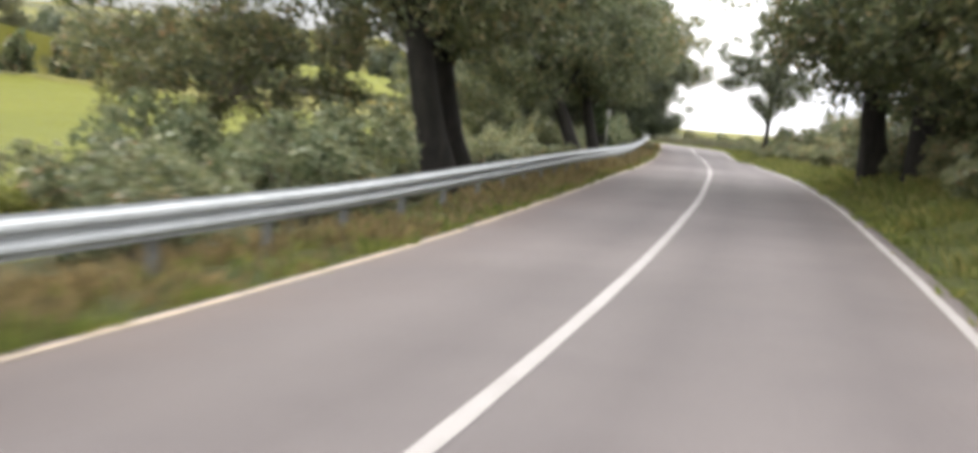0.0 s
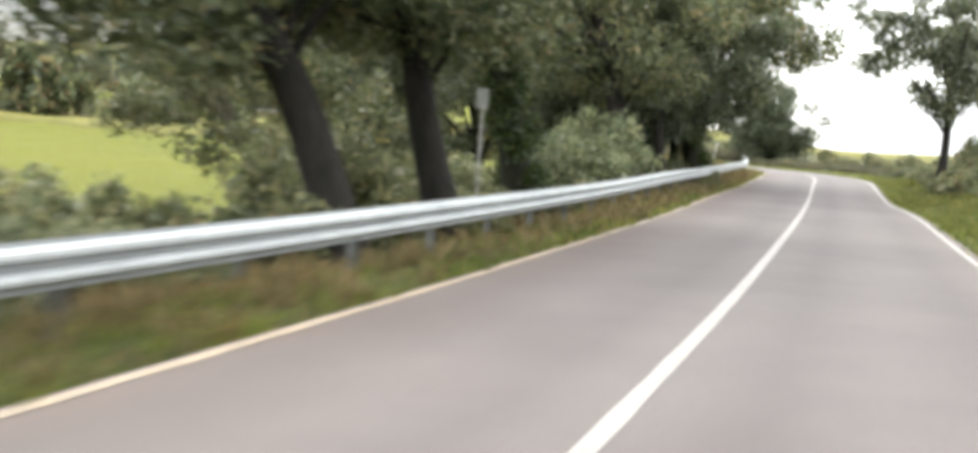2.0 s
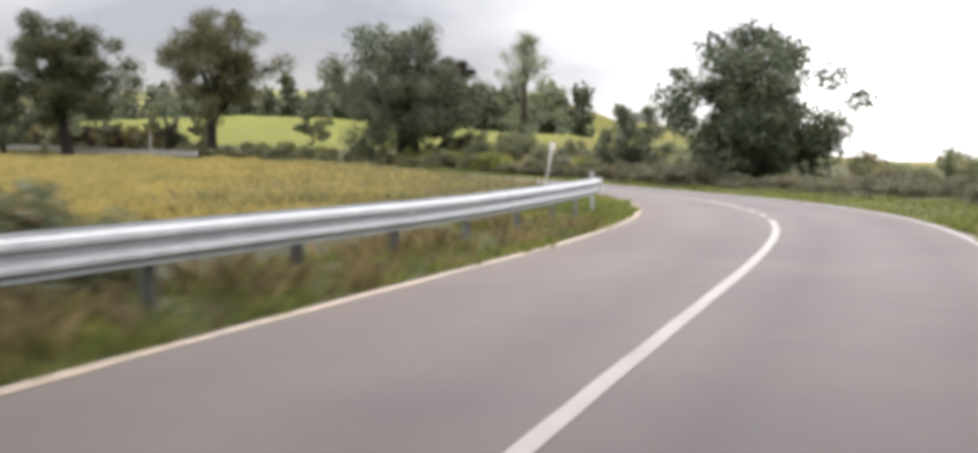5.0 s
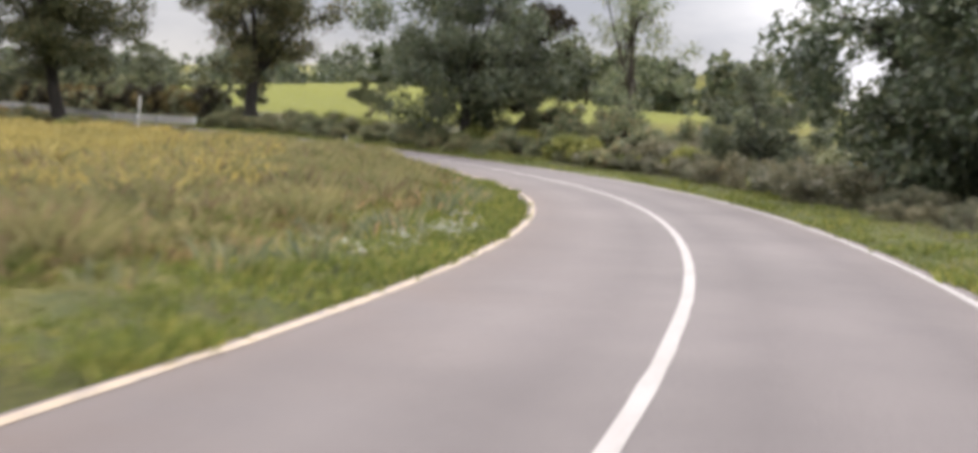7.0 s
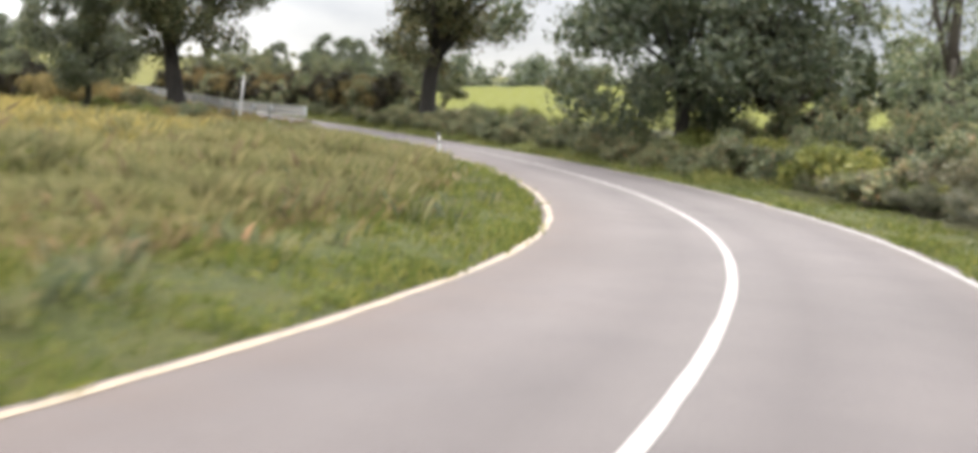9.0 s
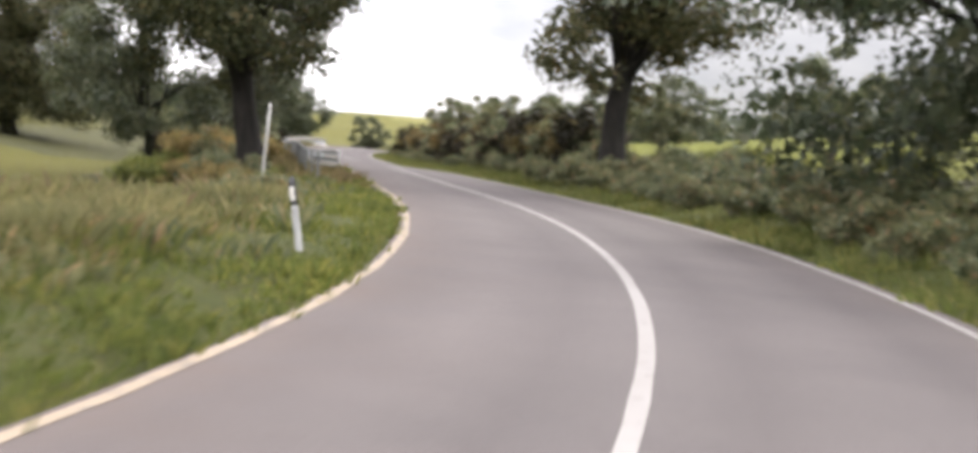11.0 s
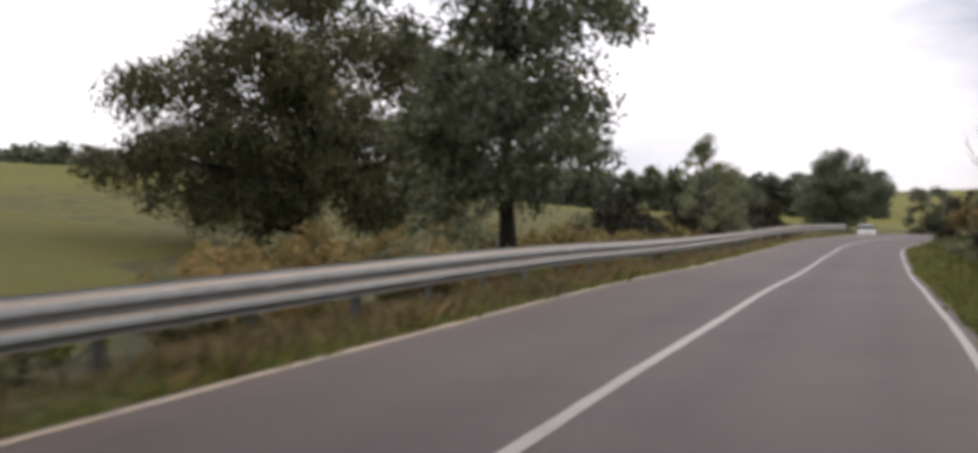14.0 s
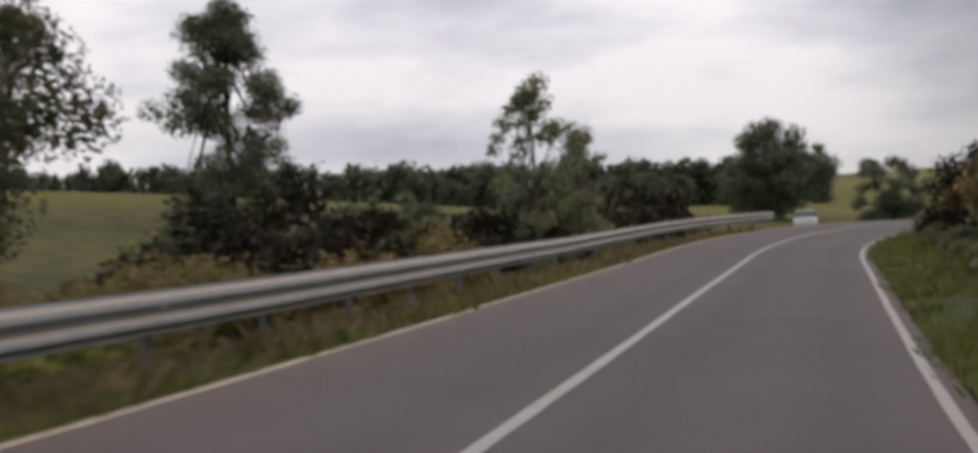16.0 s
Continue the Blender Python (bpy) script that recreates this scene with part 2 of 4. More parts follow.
LEAF_AUTUMN = leafy("autumn_hedge_leaf", (0.0, (0.060, 0.056, 0.026)), (0.5, (0.115, 0.093, 0.042)), (0.85, (0.160, 0.118, 0.052)), (1.0, (0.180, 0.105, 0.050)), rough=0.7, wax=0.2)
LEAF_DULL = leafy("dull_bramble", (0.0, (0.066, 0.074, 0.048)), (0.5, (0.112, 0.116, 0.074)), (0.85, (0.160, 0.152, 0.108)), (1.0, (0.22, 0.18, 0.125)), rough=0.5, wax=0.5)
LEAF_PALE = leafy("pale_leaf", (0.0, (0.1072, 0.1354, 0.0782)), (0.5, (0.1683, 0.1955, 0.1161)), (1.0, (0.3074, 0.2999, 0.1931)), rough=0.5, wax=0.5)
LEAF_BUSH = leafy("bramble_leaf", (0.0, (0.0776, 0.0999, 0.0629)), (0.5, (0.1455, 0.1659, 0.0943)), (0.85, (0.2202, 0.2182, 0.1269)), (1.0, (0.3531, 0.2289, 0.1548)), rough=0.5, wax=0.45)
# leaf browns set much darker than all the other foliage
LEAF_DARK_BROWN = leafy("dark_brown_leaf", (0.0, (0.0110, 0.0113, 0.0051)), (0.5, (0.0204, 0.0177, 0.0077)), (0.85, (0.0275, 0.0209, 0.0093)), (1.0, (0.0330, 0.0218, 0.0106)))
LEAF_WEED = leafy("dull_weed", (0.0, (0.0689, 0.0932, 0.0255)), (0.5, (0.1134, 0.1377, 0.0415)), (1.0, (0.2025, 0.1863, 0.0765)), scale=0.35, lit=0.35)
LEAF_LIME = leafy("lime_leaf", (0.0, (0.0928, 0.1114, 0.0350)), (0.6, (0.1760, 0.1946, 0.0583)), (1.0, (0.2785, 0.2689, 0.0933)))
GRASS_GREEN = leafy("green_grass", (0.0, (0.0680, 0.0932, 0.0235)), (0.6, (0.1304, 0.1636, 0.0418)), (1.0, (0.2479, 0.2340, 0.0776)), scale=0.35, lit=0.35)
GRASS_DRY = leafy("dry_grass", (0.0, (0.1000, 0.0800, 0.0435)), (0.5, (0.1850, 0.1420, 0.0760)), (1.0, (0.2850, 0.2120, 0.1240)), scale=0.35, lit=0.35)
GRASS_OLIVE = leafy("olive_grass", (0.0, (0.135, 0.138, 0.066)), (0.6, (0.190, 0.182, 0.090)), (1.0, (0.260, 0.230, 0.128)), scale=0.3, lit=0.35)
GRASS_GOLD = leafy("golden_grass", (0.0, (0.2200, 0.1892, 0.0726)), (0.6, (0.3135, 0.2552, 0.0946)), (1.0, (0.3740, 0.3168, 0.1430)), scale=0.25, lit=0.35)
STEEL = galvanised()
# post steel darker than the beam: shade below the rail put into its colour
POST_STEEL = painted("shaded_post", (0.20, 0.205, 0.20), 0.7, 0.45)
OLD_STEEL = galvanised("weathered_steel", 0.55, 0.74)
WHITE = painted("white_paint", (0.5400, 0.5400, 0.5250))
GREY_POLE = painted("grey_pole", (0.46, 0.45, 0.42))
BLACK = painted("black_plastic", (0.02, 0.02, 0.022), 0.5)
SEED = leafy("seed_heads", (0.0, (0.150, 0.112, 0.070)), (0.6, (0.210, 0.155, 0.098)), (1.0, (0.270, 0.205, 0.130)), scale=0.3, lit=0.35)
FLOWER = painted("white_petals", (0.5850, 0.5850, 0.5400), 0.7, 0.9)
PLASTER = painted("house_plaster", (0.60, 0.50, 0.38), 0.9, 0.8)
ROOF_TILE = painted("clay_tile", (0.52, 0.20, 0.09), 0.8, 0.7)
TAIL_RED = painted("red_lens", (0.35, 0.02, 0.02), 0.3, 0.9)
CAR_GLASS = painted("dark_glass", (0.03, 0.035, 0.04), 0.12, 0.9)
REFLECTOR = painted("reflector", (0.75, 0.72, 0.66), 0.25, 0.8)


# ---- the line of the road ----
# road >>>
BEND = [0.010803, 0.010680, 0.010523, 0.010268, 0.009819, 0.009042, 0.007759, 0.005737, 0.002811, 0.002117, 0.000206, 0.004606, -0.000878, 0.002261, 0.000588, 0.002846, 0.000226, -0.000202, 0.001699, 0.001170, 0.000311, 0.000177, -0.001025, -0.000754, 0.009852, 0.017460, 0.012894, 0.010294, 0.011324, 0.008995, 0.010195, 0.012516, 0.015898, 0.023969, 0.022779, 0.023622, 0.019036, 0.010342, 0.005357, -0.001027, 0.001286, -0.002799, 0.004005, -0.003468, 0.002886, -0.002020, -0.000582, -0.000813, 0.001738, -0.007800, -0.015052, -0.018972, -0.020609, -0.021004, -0.020577, -0.019641, -0.018424, -0.017086, -0.015730, -0.014415, -0.013159, -0.011949]
GRADE = [-0.02730, -0.02420, -0.02056, -0.01552, -0.00791, 0.00213, -0.00428, -0.01016, -0.01174, -0.00212, -0.01886, 0.01072, 0.00376, -0.00478, -0.00414, 0.00318, 0.01433, 0.04192, 0.05537, 0.04404, 0.04854, 0.04305, 0.02951, 0.04609, 0.04510, 0.05720, 0.05000, 0.00500, -0.01000, -0.01000, -0.01000]
BANK = [0.02253, 0.02456, 0.02880, 0.03669, 0.01246, -0.00155, -0.02449, -0.07110, -0.03345, -0.02283, -0.01110, 0.00310, -0.02786, -0.03008, -0.05893, -0.07999, -0.07521, -0.08644, -0.07163, -0.06108, -0.05604]
LANE_L, LANE_R = 2.525, 2.734
# <<< road
STEP = 0.5
ST = np.arange(-10.0, 356.0, STEP)
_k = np.interp(ST, np.arange(len(BEND)) * 6.0 - 10, BEND)
_g = np.interp(ST, np.arange(len(GRADE)) * 12.0 - 10, GRADE)
ROAD_B = np.interp(ST, np.arange(len(BANK)) * 18.0 - 10, BANK)


def summed(v):
    a = np.concatenate([[0.0], np.cumsum((v[1:] + v[:-1]) / 2 * STEP)])
    return a - np.interp(0.0, ST, a)


ROAD_H = summed(_k)
ROAD_X, ROAD_Y, ROAD_Z = summed(-np.sin(ROAD_H)), summed(np.cos(ROAD_H)), summed(_g)


def at(s, off, up=0.0):
    """The place off metres right of the centre line at the station s, up metres over the road's surface."""
    h = np.interp(s, ST, ROAD_H)
    b = np.interp(s, ST, ROAD_B)
    return Vector((np.interp(s, ST, ROAD_X) + off * math.cos(h), np.interp(s, ST, ROAD_Y) + off * math.sin(h),
                   np.interp(s, ST, ROAD_Z) + b * max(-4.0, min(4.0, off)) + up))


# ---- terrain: height over the road by station and distance, left and right ----
PROFILE_S = [0, 110, 140, 165, 195, 215, 260, 300, 350]
LEFT_OFF = [2.7, 3.6, 5, 9, 15, 40, 100, 250, 600]
LEFT_UP = [
    [-0.05, -0.05, -0.3, -1.5, -2.4, -2.6, -0.5, 10, 26],
    [-0.05, -0.05, -0.3, -1.3, -2.0, -2.2, 0.0, 10, 26],
    [-0.05, 0.00, 0.05, 0.10, 0.2, 0.6, 1.5, 10, 26],
    [-0.05, 0.05, 0.16, 0.45, 0.65, 0.6, 1.5, 10, 26],
    [-0.05, 0.06, 0.32, 0.66, 0.75, 1.0, 6.0, 16, 28],
    [-0.05, -0.05, -0.3, -0.7, -0.6, 1.8, 10.0, 20, 34],
    [-0.05, -0.12, -0.45, -0.9, -0.7, 2.6, 11.0, 22, 36],
    [-0.05, -0.12, -0.45, -0.9, -0.4, 3.2, 10.5, 23, 38],
    [-0.05, -0.05, -0.2, 0.0, 0.6, 2.2, 7.5, 22.5, 40]]
RIGHT_OFF = [2.9, 3.6, 5, 9, 15, 40, 100, 250, 600]
RIGHT_UP = [
    [-0.05, 0.00, 0.5, 1.2, 1.6, 0.5, -2.0, -6, -8],
    [-0.05, 0.00, 0.5, 1.2, 1.2, 0.0, -3.0, -7, -8],
    [-0.05, -0.02, 0.1, 0.2, 0.0, -1.5, -4.0, -8, -9],
    [-0.05, -0.02, 0.0, 0.0, -0.3, -1.5, -4.0, -8, -9],
    [-0.05, -0.02, 0.0, 0.0, 0.0, -0.5, -4.0, -8, -9],
    [-0.05, 0.00, 0.4, 0.9, 1.3, 2.2, -1.5, -6, -8],
    [-0.05, 0.00, 0.4, 0.9, 1.5, 4.2, 4.5, -3, -6],
    [-0.05, 0.00, 0.4, 0.9, 1.2, 3.0, 3.5, -3, -5],
    [-0.05, 0.00, 0.4, 0.9, 1.0, 1.2, 0.5, -5, -8]]


def table(s, off, offs, ups):
    cols = np.stack([np.interp(s, PROFILE_S, c) for c in np.array(ups).T])
    j = np.clip(np.searchsorted(offs, off) - 1, 0, len(offs) - 2)
    o = np.array(offs)
    u = np.clip((off - o[j]) / (o[j + 1] - o[j]), 0, 1)
    i = np.arange(len(s))
    return cols[j, i] * (1 - u) + cols[j + 1, i] * u


def terrain(x, y):
    """Ground height, station and distance from the centre line for arrays of places."""
    x, y = np.asarray(x, float).ravel(), np.asarray(y, float).ravel()
    z, ns, no = np.empty_like(x), np.empty_like(x), np.empty_like(x)
    pick = slice(None, None, 2)
    rx, ry, rz, rh, rb, rs = (a[pick] for a in (ROAD_X, ROAD_Y, ROAD_Z, ROAD_H, ROAD_B, ST))
    for a in range(0, len(x), 4000):
        px, py = x[a:a + 4000, None], y[a:a + 4000, None]
        d2 = (px - rx) ** 2 + (py - ry) ** 2
        j = d2.argmin(1)
        i = np.arange(len(j))
        off = (px[:, 0] - rx[j]) * np.cos(rh[j]) + (py[:, 0] - ry[j]) * np.sin(rh[j])
        along = -(px[:, 0] - rx[j]) * np.sin(rh[j]) + (py[:, 0] - ry[j]) * np.cos(rh[j])
        dist = np.sqrt(d2[i, j])
        w = 1.0 / (d2 + 4.0) ** 1.5
        smooth = (w * rz).sum(1) / w.sum(1)
        near = rz[j] + rb[j] * np.clip(off, -4, 4) + along * 0
        f = np.clip((dist - 4.0) / 14.0, 0, 1)
        base = near * (1 - f) + smooth * f
        up = np.where(off < 0, table(rs[j], dist, LEFT_OFF, LEFT_UP), table(rs[j], dist, RIGHT_OFF, RIGHT_UP))
        z[a:a + 4000], ns[a:a + 4000], no[a:a + 4000] = base + up, rs[j], np.where(off < 0, -dist, dist)
    rough = np.clip((np.abs(no) - 3.2) / 4, 0, 1)
    z += rough * (0.10 * np.sin(x * 0.9 + 1.3 * np.sin(y * 0.5)) * np.sin(y * 0.8 + np.sin(x * 0.37)))
    far = np.clip((np.abs(no) - 150) / 300, 0, 1)
    far = np.where(no > 0, 0.3 * far, far)
    z += far * (9 * np.sin(x * 0.006 + 1.0) * np.cos(y * 0.005) + 4 * np.sin(x * 0.017 + y * 0.011))
    z += np.clip((np.abs(no) - 20) / 30, 0, 1) * 2.6 * np.exp(-((x + 222) ** 2 + (y - 88) ** 2) / (2 * 36.0 ** 2))
    return z, ns, no


def ground_at(s, off):
    p = at(s, off)
    return Vector((p.x, p.y, float(terrain([p.x], [p.y])[0][0])))


# ---- mesh helpers ----
def mesh_of(name, verts, faces, mats, index=None, smooth=False):
    me = bpy.data.meshes.new(name)
    me.from_pydata([tuple(v) for v in verts], [], [tuple(f) for f in faces])
    for m in (mats if isinstance(mats, (list, tuple)) else [mats]):
        me.materials.append(m)
    if index is not None:
        me.polygons.foreach_set("material_index", np.asarray(index, np.int32))
    if smooth:
        me.polygons.foreach_set("use_smooth", np.ones(len(me.polygons), bool))
    me.update()
    return me


def part_of(name, me, parent, label="", m=None):
    ob = new(name, me)
    ob.parent = parent
    if m is not None:
        ob.matrix_basis = m
    if label:
        ob["label"] = label
    return ob


def tube(path, radii, sides=8, verts=None, faces=None):
    """Adds a tapered tube along a path of points to verts and faces."""
    verts = [] if verts is None else verts
    faces = [] if faces is None else faces
    start = len(verts)
    for i, (p, r) in enumerate(zip(path, radii)):
        d = (Vector(path[min(i + 1, len(path) - 1)]) - Vector(path[max(i - 1, 0)])).normalized()
        u = d.orthogonal().normalized() if abs(d.z) < 0.99 else Vector((1, 0, 0))
        u = (Vector((1, 0, 0)) - d * d.x).normalized() if abs(d.x) < 0.9 else (Vector((0, 1, 0)) - d * d.y).normalized()
        v = d.cross(u)
        for k in range(sides):
            a = 2 * math.pi * k / sides
            verts.append(Vector(p) + (u * math.cos(a) + v * math.sin(a)) * r)
    for i in range(len(path) - 1):
        for k in range(sides):
            a, b = start + i * sides + k, start + i * sides + (k + 1) % sides
            faces.append((a, b, b + sides, a + sides))
    faces.append(tuple(range(start + (len(path) - 1) * sides, start + len(path) * sides)))
    faces.append(tuple(reversed(range(start, start + sides))))
    return verts, faces


def leaves(rng, centres, radii, count, size, flat=0.8, droop=0.3, corners=4):
    """Leaves scattered through clumps, broad ones inside and finer ones outside: verts and faces."""
    centres, radii = np.asarray(centres), np.asarray(radii)
    w = radii ** 2
    k = rng.choice(len(centres), count, p=w / w.sum())
    d = rng.normal(size=(count, 3))
    d /= np.linalg.norm(d, axis=1, keepdims=True)
    q = rng.random(count) ** 0.36
    r = radii[k] * 0.92 * q
    p = centres[k] + d * r[:, None] * np.array([1, 1, flat])
    ax = rng.normal(size=(count, 3)) + d * 0.6 + np.array([0, 0, -droop])
    ax /= np.linalg.norm(ax, axis=1, keepdims=True)
    si = np.cross(ax, rng.normal(size=(count, 3)))
    si /= np.linalg.norm(si, axis=1, keepdims=True) + 1e-9
    n = np.cross(ax, si)
    L = (size * (0.6 + 0.8 * rng.random(count)) * np.where(q < 0.70, 1.45, 0.85))[:, None]
    if corners == 3:
        v = np.stack([p - ax * L * 0.5 - si * L * 0.3, p + ax * L * 0.5, p - ax * L * 0.4 + si * L * 0.34 + n * L * 0.1], 1).reshape(-1, 3)
        return v, np.arange(count * 3).reshape(-1, 3)
    v = np.stack([p - ax * L * 0.5, p + si * L * 0.32 + n * L * 0.1, p + ax * L * 0.55, p - si * L * 0.32 + n * L * 0.1], 1).reshape(-1, 3)
    f = np.arange(count * 4).reshape(-1, 4)
    return v, f


def fast_mesh(name, v, f, mats, index=None):
    me = bpy.data.meshes.new(name)
    n, c = len(f), f.shape[1]
    me.vertices.add(len(v))
    me.vertices.foreach_set("co", np.asarray(v, np.float32).ravel())
    me.loops.add(n * c)
    me.loops.foreach_set("vertex_index", np.asarray(f, np.int32).ravel())
    me.polygons.add(n)
    me.polygons.foreach_set("loop_start", np.arange(n, dtype=np.int32) * c)
    me.polygons.foreach_set("loop_total", np.full(n, c, np.int32))
    for m in (mats if isinstance(mats, (list, tuple)) else [mats]):
        me.materials.append(m)
    if index is not None:
        me.polygons.foreach_set("material_index", np.asarray(index, np.int32))
    me.update(calc_edges=True)
    me.validate()
    return me


# ---- ground ----
def spaced(lo, hi, near, step):
    inner = np.arange(lo, hi + step / 2, step)
    out = near * np.cumsum(1.22 ** np.arange(40))
    out = out[out < 3200]
    return np.concatenate([(lo - out)[::-1], inner, hi + out])


def build_ground():
    gx, gy = spaced(-250, 30, 2.5, 1.25), spaced(-20, 215, 2.5, 1.25)
    X, Y = np.meshgrid(gx, gy)
    z, s, o = terrain(X, Y)
    a = np.abs(o)
    # below the carriageway the sheet dips so that the asphalt lies free of it
    z = np.where(a < 3.1, z - 0.22, z)
    v = np.stack([X.ravel(), Y.ravel(), z], 1)
    ny, nx = X.shape
    i = (np.arange(ny - 1)[:, None] * nx + np.arange(nx - 1)[None]).ravel()
    f = np.stack([i, i + 1, i + nx + 1, i + nx], 1)
    patch = np.sin(v[:, 0] * 0.03 + 2 * np.sin(v[:, 1] * 0.021)) + np.sin(v[:, 1] * 0.037 + 1.7)
    ease = lambda q, a, b: np.clip((q - a) / (b - a), 0, 1)
    bend = ease(s, 134, 142) * (1 - ease(s, 210, 218))
    far = ease(a, 150, 180)
    scrub = np.maximum(ease(a, 4.0, 6.0), far * ease(-patch, 0.4, 0.6))
    meadow = np.maximum(bend * ease(-o, 3.8, 5.2) * (1 - ease(-o, 55, 65)), far * ease(patch, 1.0, 1.2))
    field = np.maximum(ease(-o - 12 * ease(s, 250, 262), 10, 12.5) * (1 - bend) * (1 - 0.62 * ease(s, 258, 276) * (1 - ease(-o, 45, 70))), ease(o, 11, 13) * ease(s, 195, 205)) * (1 - far * np.maximum(ease(-patch, 0.4, 0.6), ease(patch, 1.0, 1.2)))
    me = fast_mesh("ground", v, f, GROUND)
    for name, val in (("scrub", scrub), ("meadow", meadow), ("field", field), ("pasture", field * np.maximum(1 - ease(s, 132, 142), ease(o, 10, 12) * ease(s, 210, 218)) * (1 - far))):
        me.attributes.new(name, "FLOAT", "POINT").data.foreach_set("value", val.astype(np.float32))
    me.polygons.foreach_set("use_smooth", np.ones(len(me.polygons), bool))
    return tagged(new("ground", me), "grassy verges, golden meadow and green fields over rolling land", "ground", kind="structure")


build_ground()


# ---- road ----
def strip(s0, s1, offs, up, step=1.0, name="strip", mat=None, ragged=0.0, seed=0):
    rng = np.random.default_rng(seed)
    st = np.arange(s0, s1 + step / 2, step)
    v, f = [], []
    for k, s in enumerate(st):
        for j, o in enumerate(offs):
            e = rng.normal() * ragged if j in (0, len(offs) - 1) else 0.0
            v.append(at(s, o + e, up))
    n = len(offs)
    for k in range(len(st) - 1):
        for j in range(n - 1):
            a = k * n + j
            f.append((a, a + 1, a + n + 1, a + n))
    return mesh_of(name, v, f, mat, smooth=True), st


ROAD_OFFS = [-LANE_L - 0.10, -LANE_L - 0.06, -LANE_L, -2.1, -1.7, -1.3, -0.9, -0.6, -0.3, 0.0, 0.3, 0.65, 0.95, 1.3, 1.65, 2.0, 2.35, LANE_R, LANE_R + 0.10, LANE_R + 0.20]


def build_road():
    offs = [ROAD_OFFS[0] - 0.05] + ROAD_OFFS + [ROAD_OFFS[-1] + 0.05]
    me, st = strip(-8, 350, offs, 0.0, 1.0, "road", ASPHALT, 0.05, 4)
    # the outer edges turn down into the verge
    n = len(offs)
    for k in range(len(st)):
        for j in (0, n - 1):
            me.vertices[k * n + j].co.z -= 0.12
    track = me.attributes.new("track", "FLOAT", "POINT")
    val = []
    for k in range(len(st)):
        for o in offs:
            d = min(abs(o - c) for c in (-2.0, -0.65, 0.65, 2.05))
            val.append(max(0.0, 1 - d / 0.50) * 0.9)
    track.data.foreach_set("value", val)
    dirt = me.attributes.new("dirt", "FLOAT", "POINT")
    dirt.data.foreach_set("value", [0.75 * math.exp(-max(0.0, o + LANE_L) / 0.75) + 0.35 * math.exp(-max(0.0, LANE_R - o) / 0.35) for k in range(len(st)) for o in offs])
    # the tree-shade darkening eases in from station 206 to 228
    late = me.attributes.new("straight_shade", "FLOAT", "POINT")
    late.data.foreach_set("value", [min(1.0, max(0.0, (k - 206) / 22)) for k in st for o in offs])
    return tagged(new("road", me), "two-lane country road of worn grey asphalt", "road", kind="structure")


build_road()


def build_line(name, runs, off, width, mat, label, ragged=0.003, seed=1):
    v, f = [], []
    rng = np.random.default_rng(seed)
    for s0, s1 in runs:
        st = np.append(np.arange(s0, s1, 0.6), s1)
        base = len(v)
        for s in st:
            for side in (-0.5, 0.5):
                v.append(at(s, off + side * width + rng.normal() * ragged, 0.005))
        for k in range(len(st) - 1):
            a = base + 2 * k
            f.append((a, a + 1, a + 3, a + 2))
    return tagged(new(name, mesh_of(name, v, f, mat)), label, "road marking", kind="structure")


# the centre line is unbroken but for two dashes at the start of the bend
build_line("centre_line", [(-6, 142.4), (143.9, 145.0), (146.4, 147.6), (148.7, 345)], 0.0, 0.115, PAINT, "solid white centre line on grey asphalt")
build_line("right_edge_line", [(-6, 345)], LANE_R, 0.10, PAINT, "white edge line along the road", seed=2)
build_line("left_edge_line", [(-6, 46), (46.3, 70), (70.4, 93), (93.2, 135), (135, 218), (218.3, 243), (243.5, 345)], -LANE_L, 0.10, PAINT_OLD, "worn yellowish white edge line", 0.008, seed=3)


# ---- guardrails ----
# W-beam section: distance from the road side (out) and height over the ground
WAVE = [(0.000, 0.750), (0.012, 0.742), (0.012, 0.722), (-0.066, 0.690), (-0.072, 0.660), (-0.066, 0.640), (0.008, 0.606), (0.008, 0.586), (-0.066, 0.552), (-0.072, 0.530), (-0.066, 0.506), (0.012, 0.472), (0.012, 0.452), (0.000, 0.444)]
BEAM = [(d, 0.75 - (0.75 - z) * 1.07) for d, z in WAVE]


def rail_place(s, off, flare):
    """Where the rail stands: its ends bend away from the road."""
    return off - flare(s)


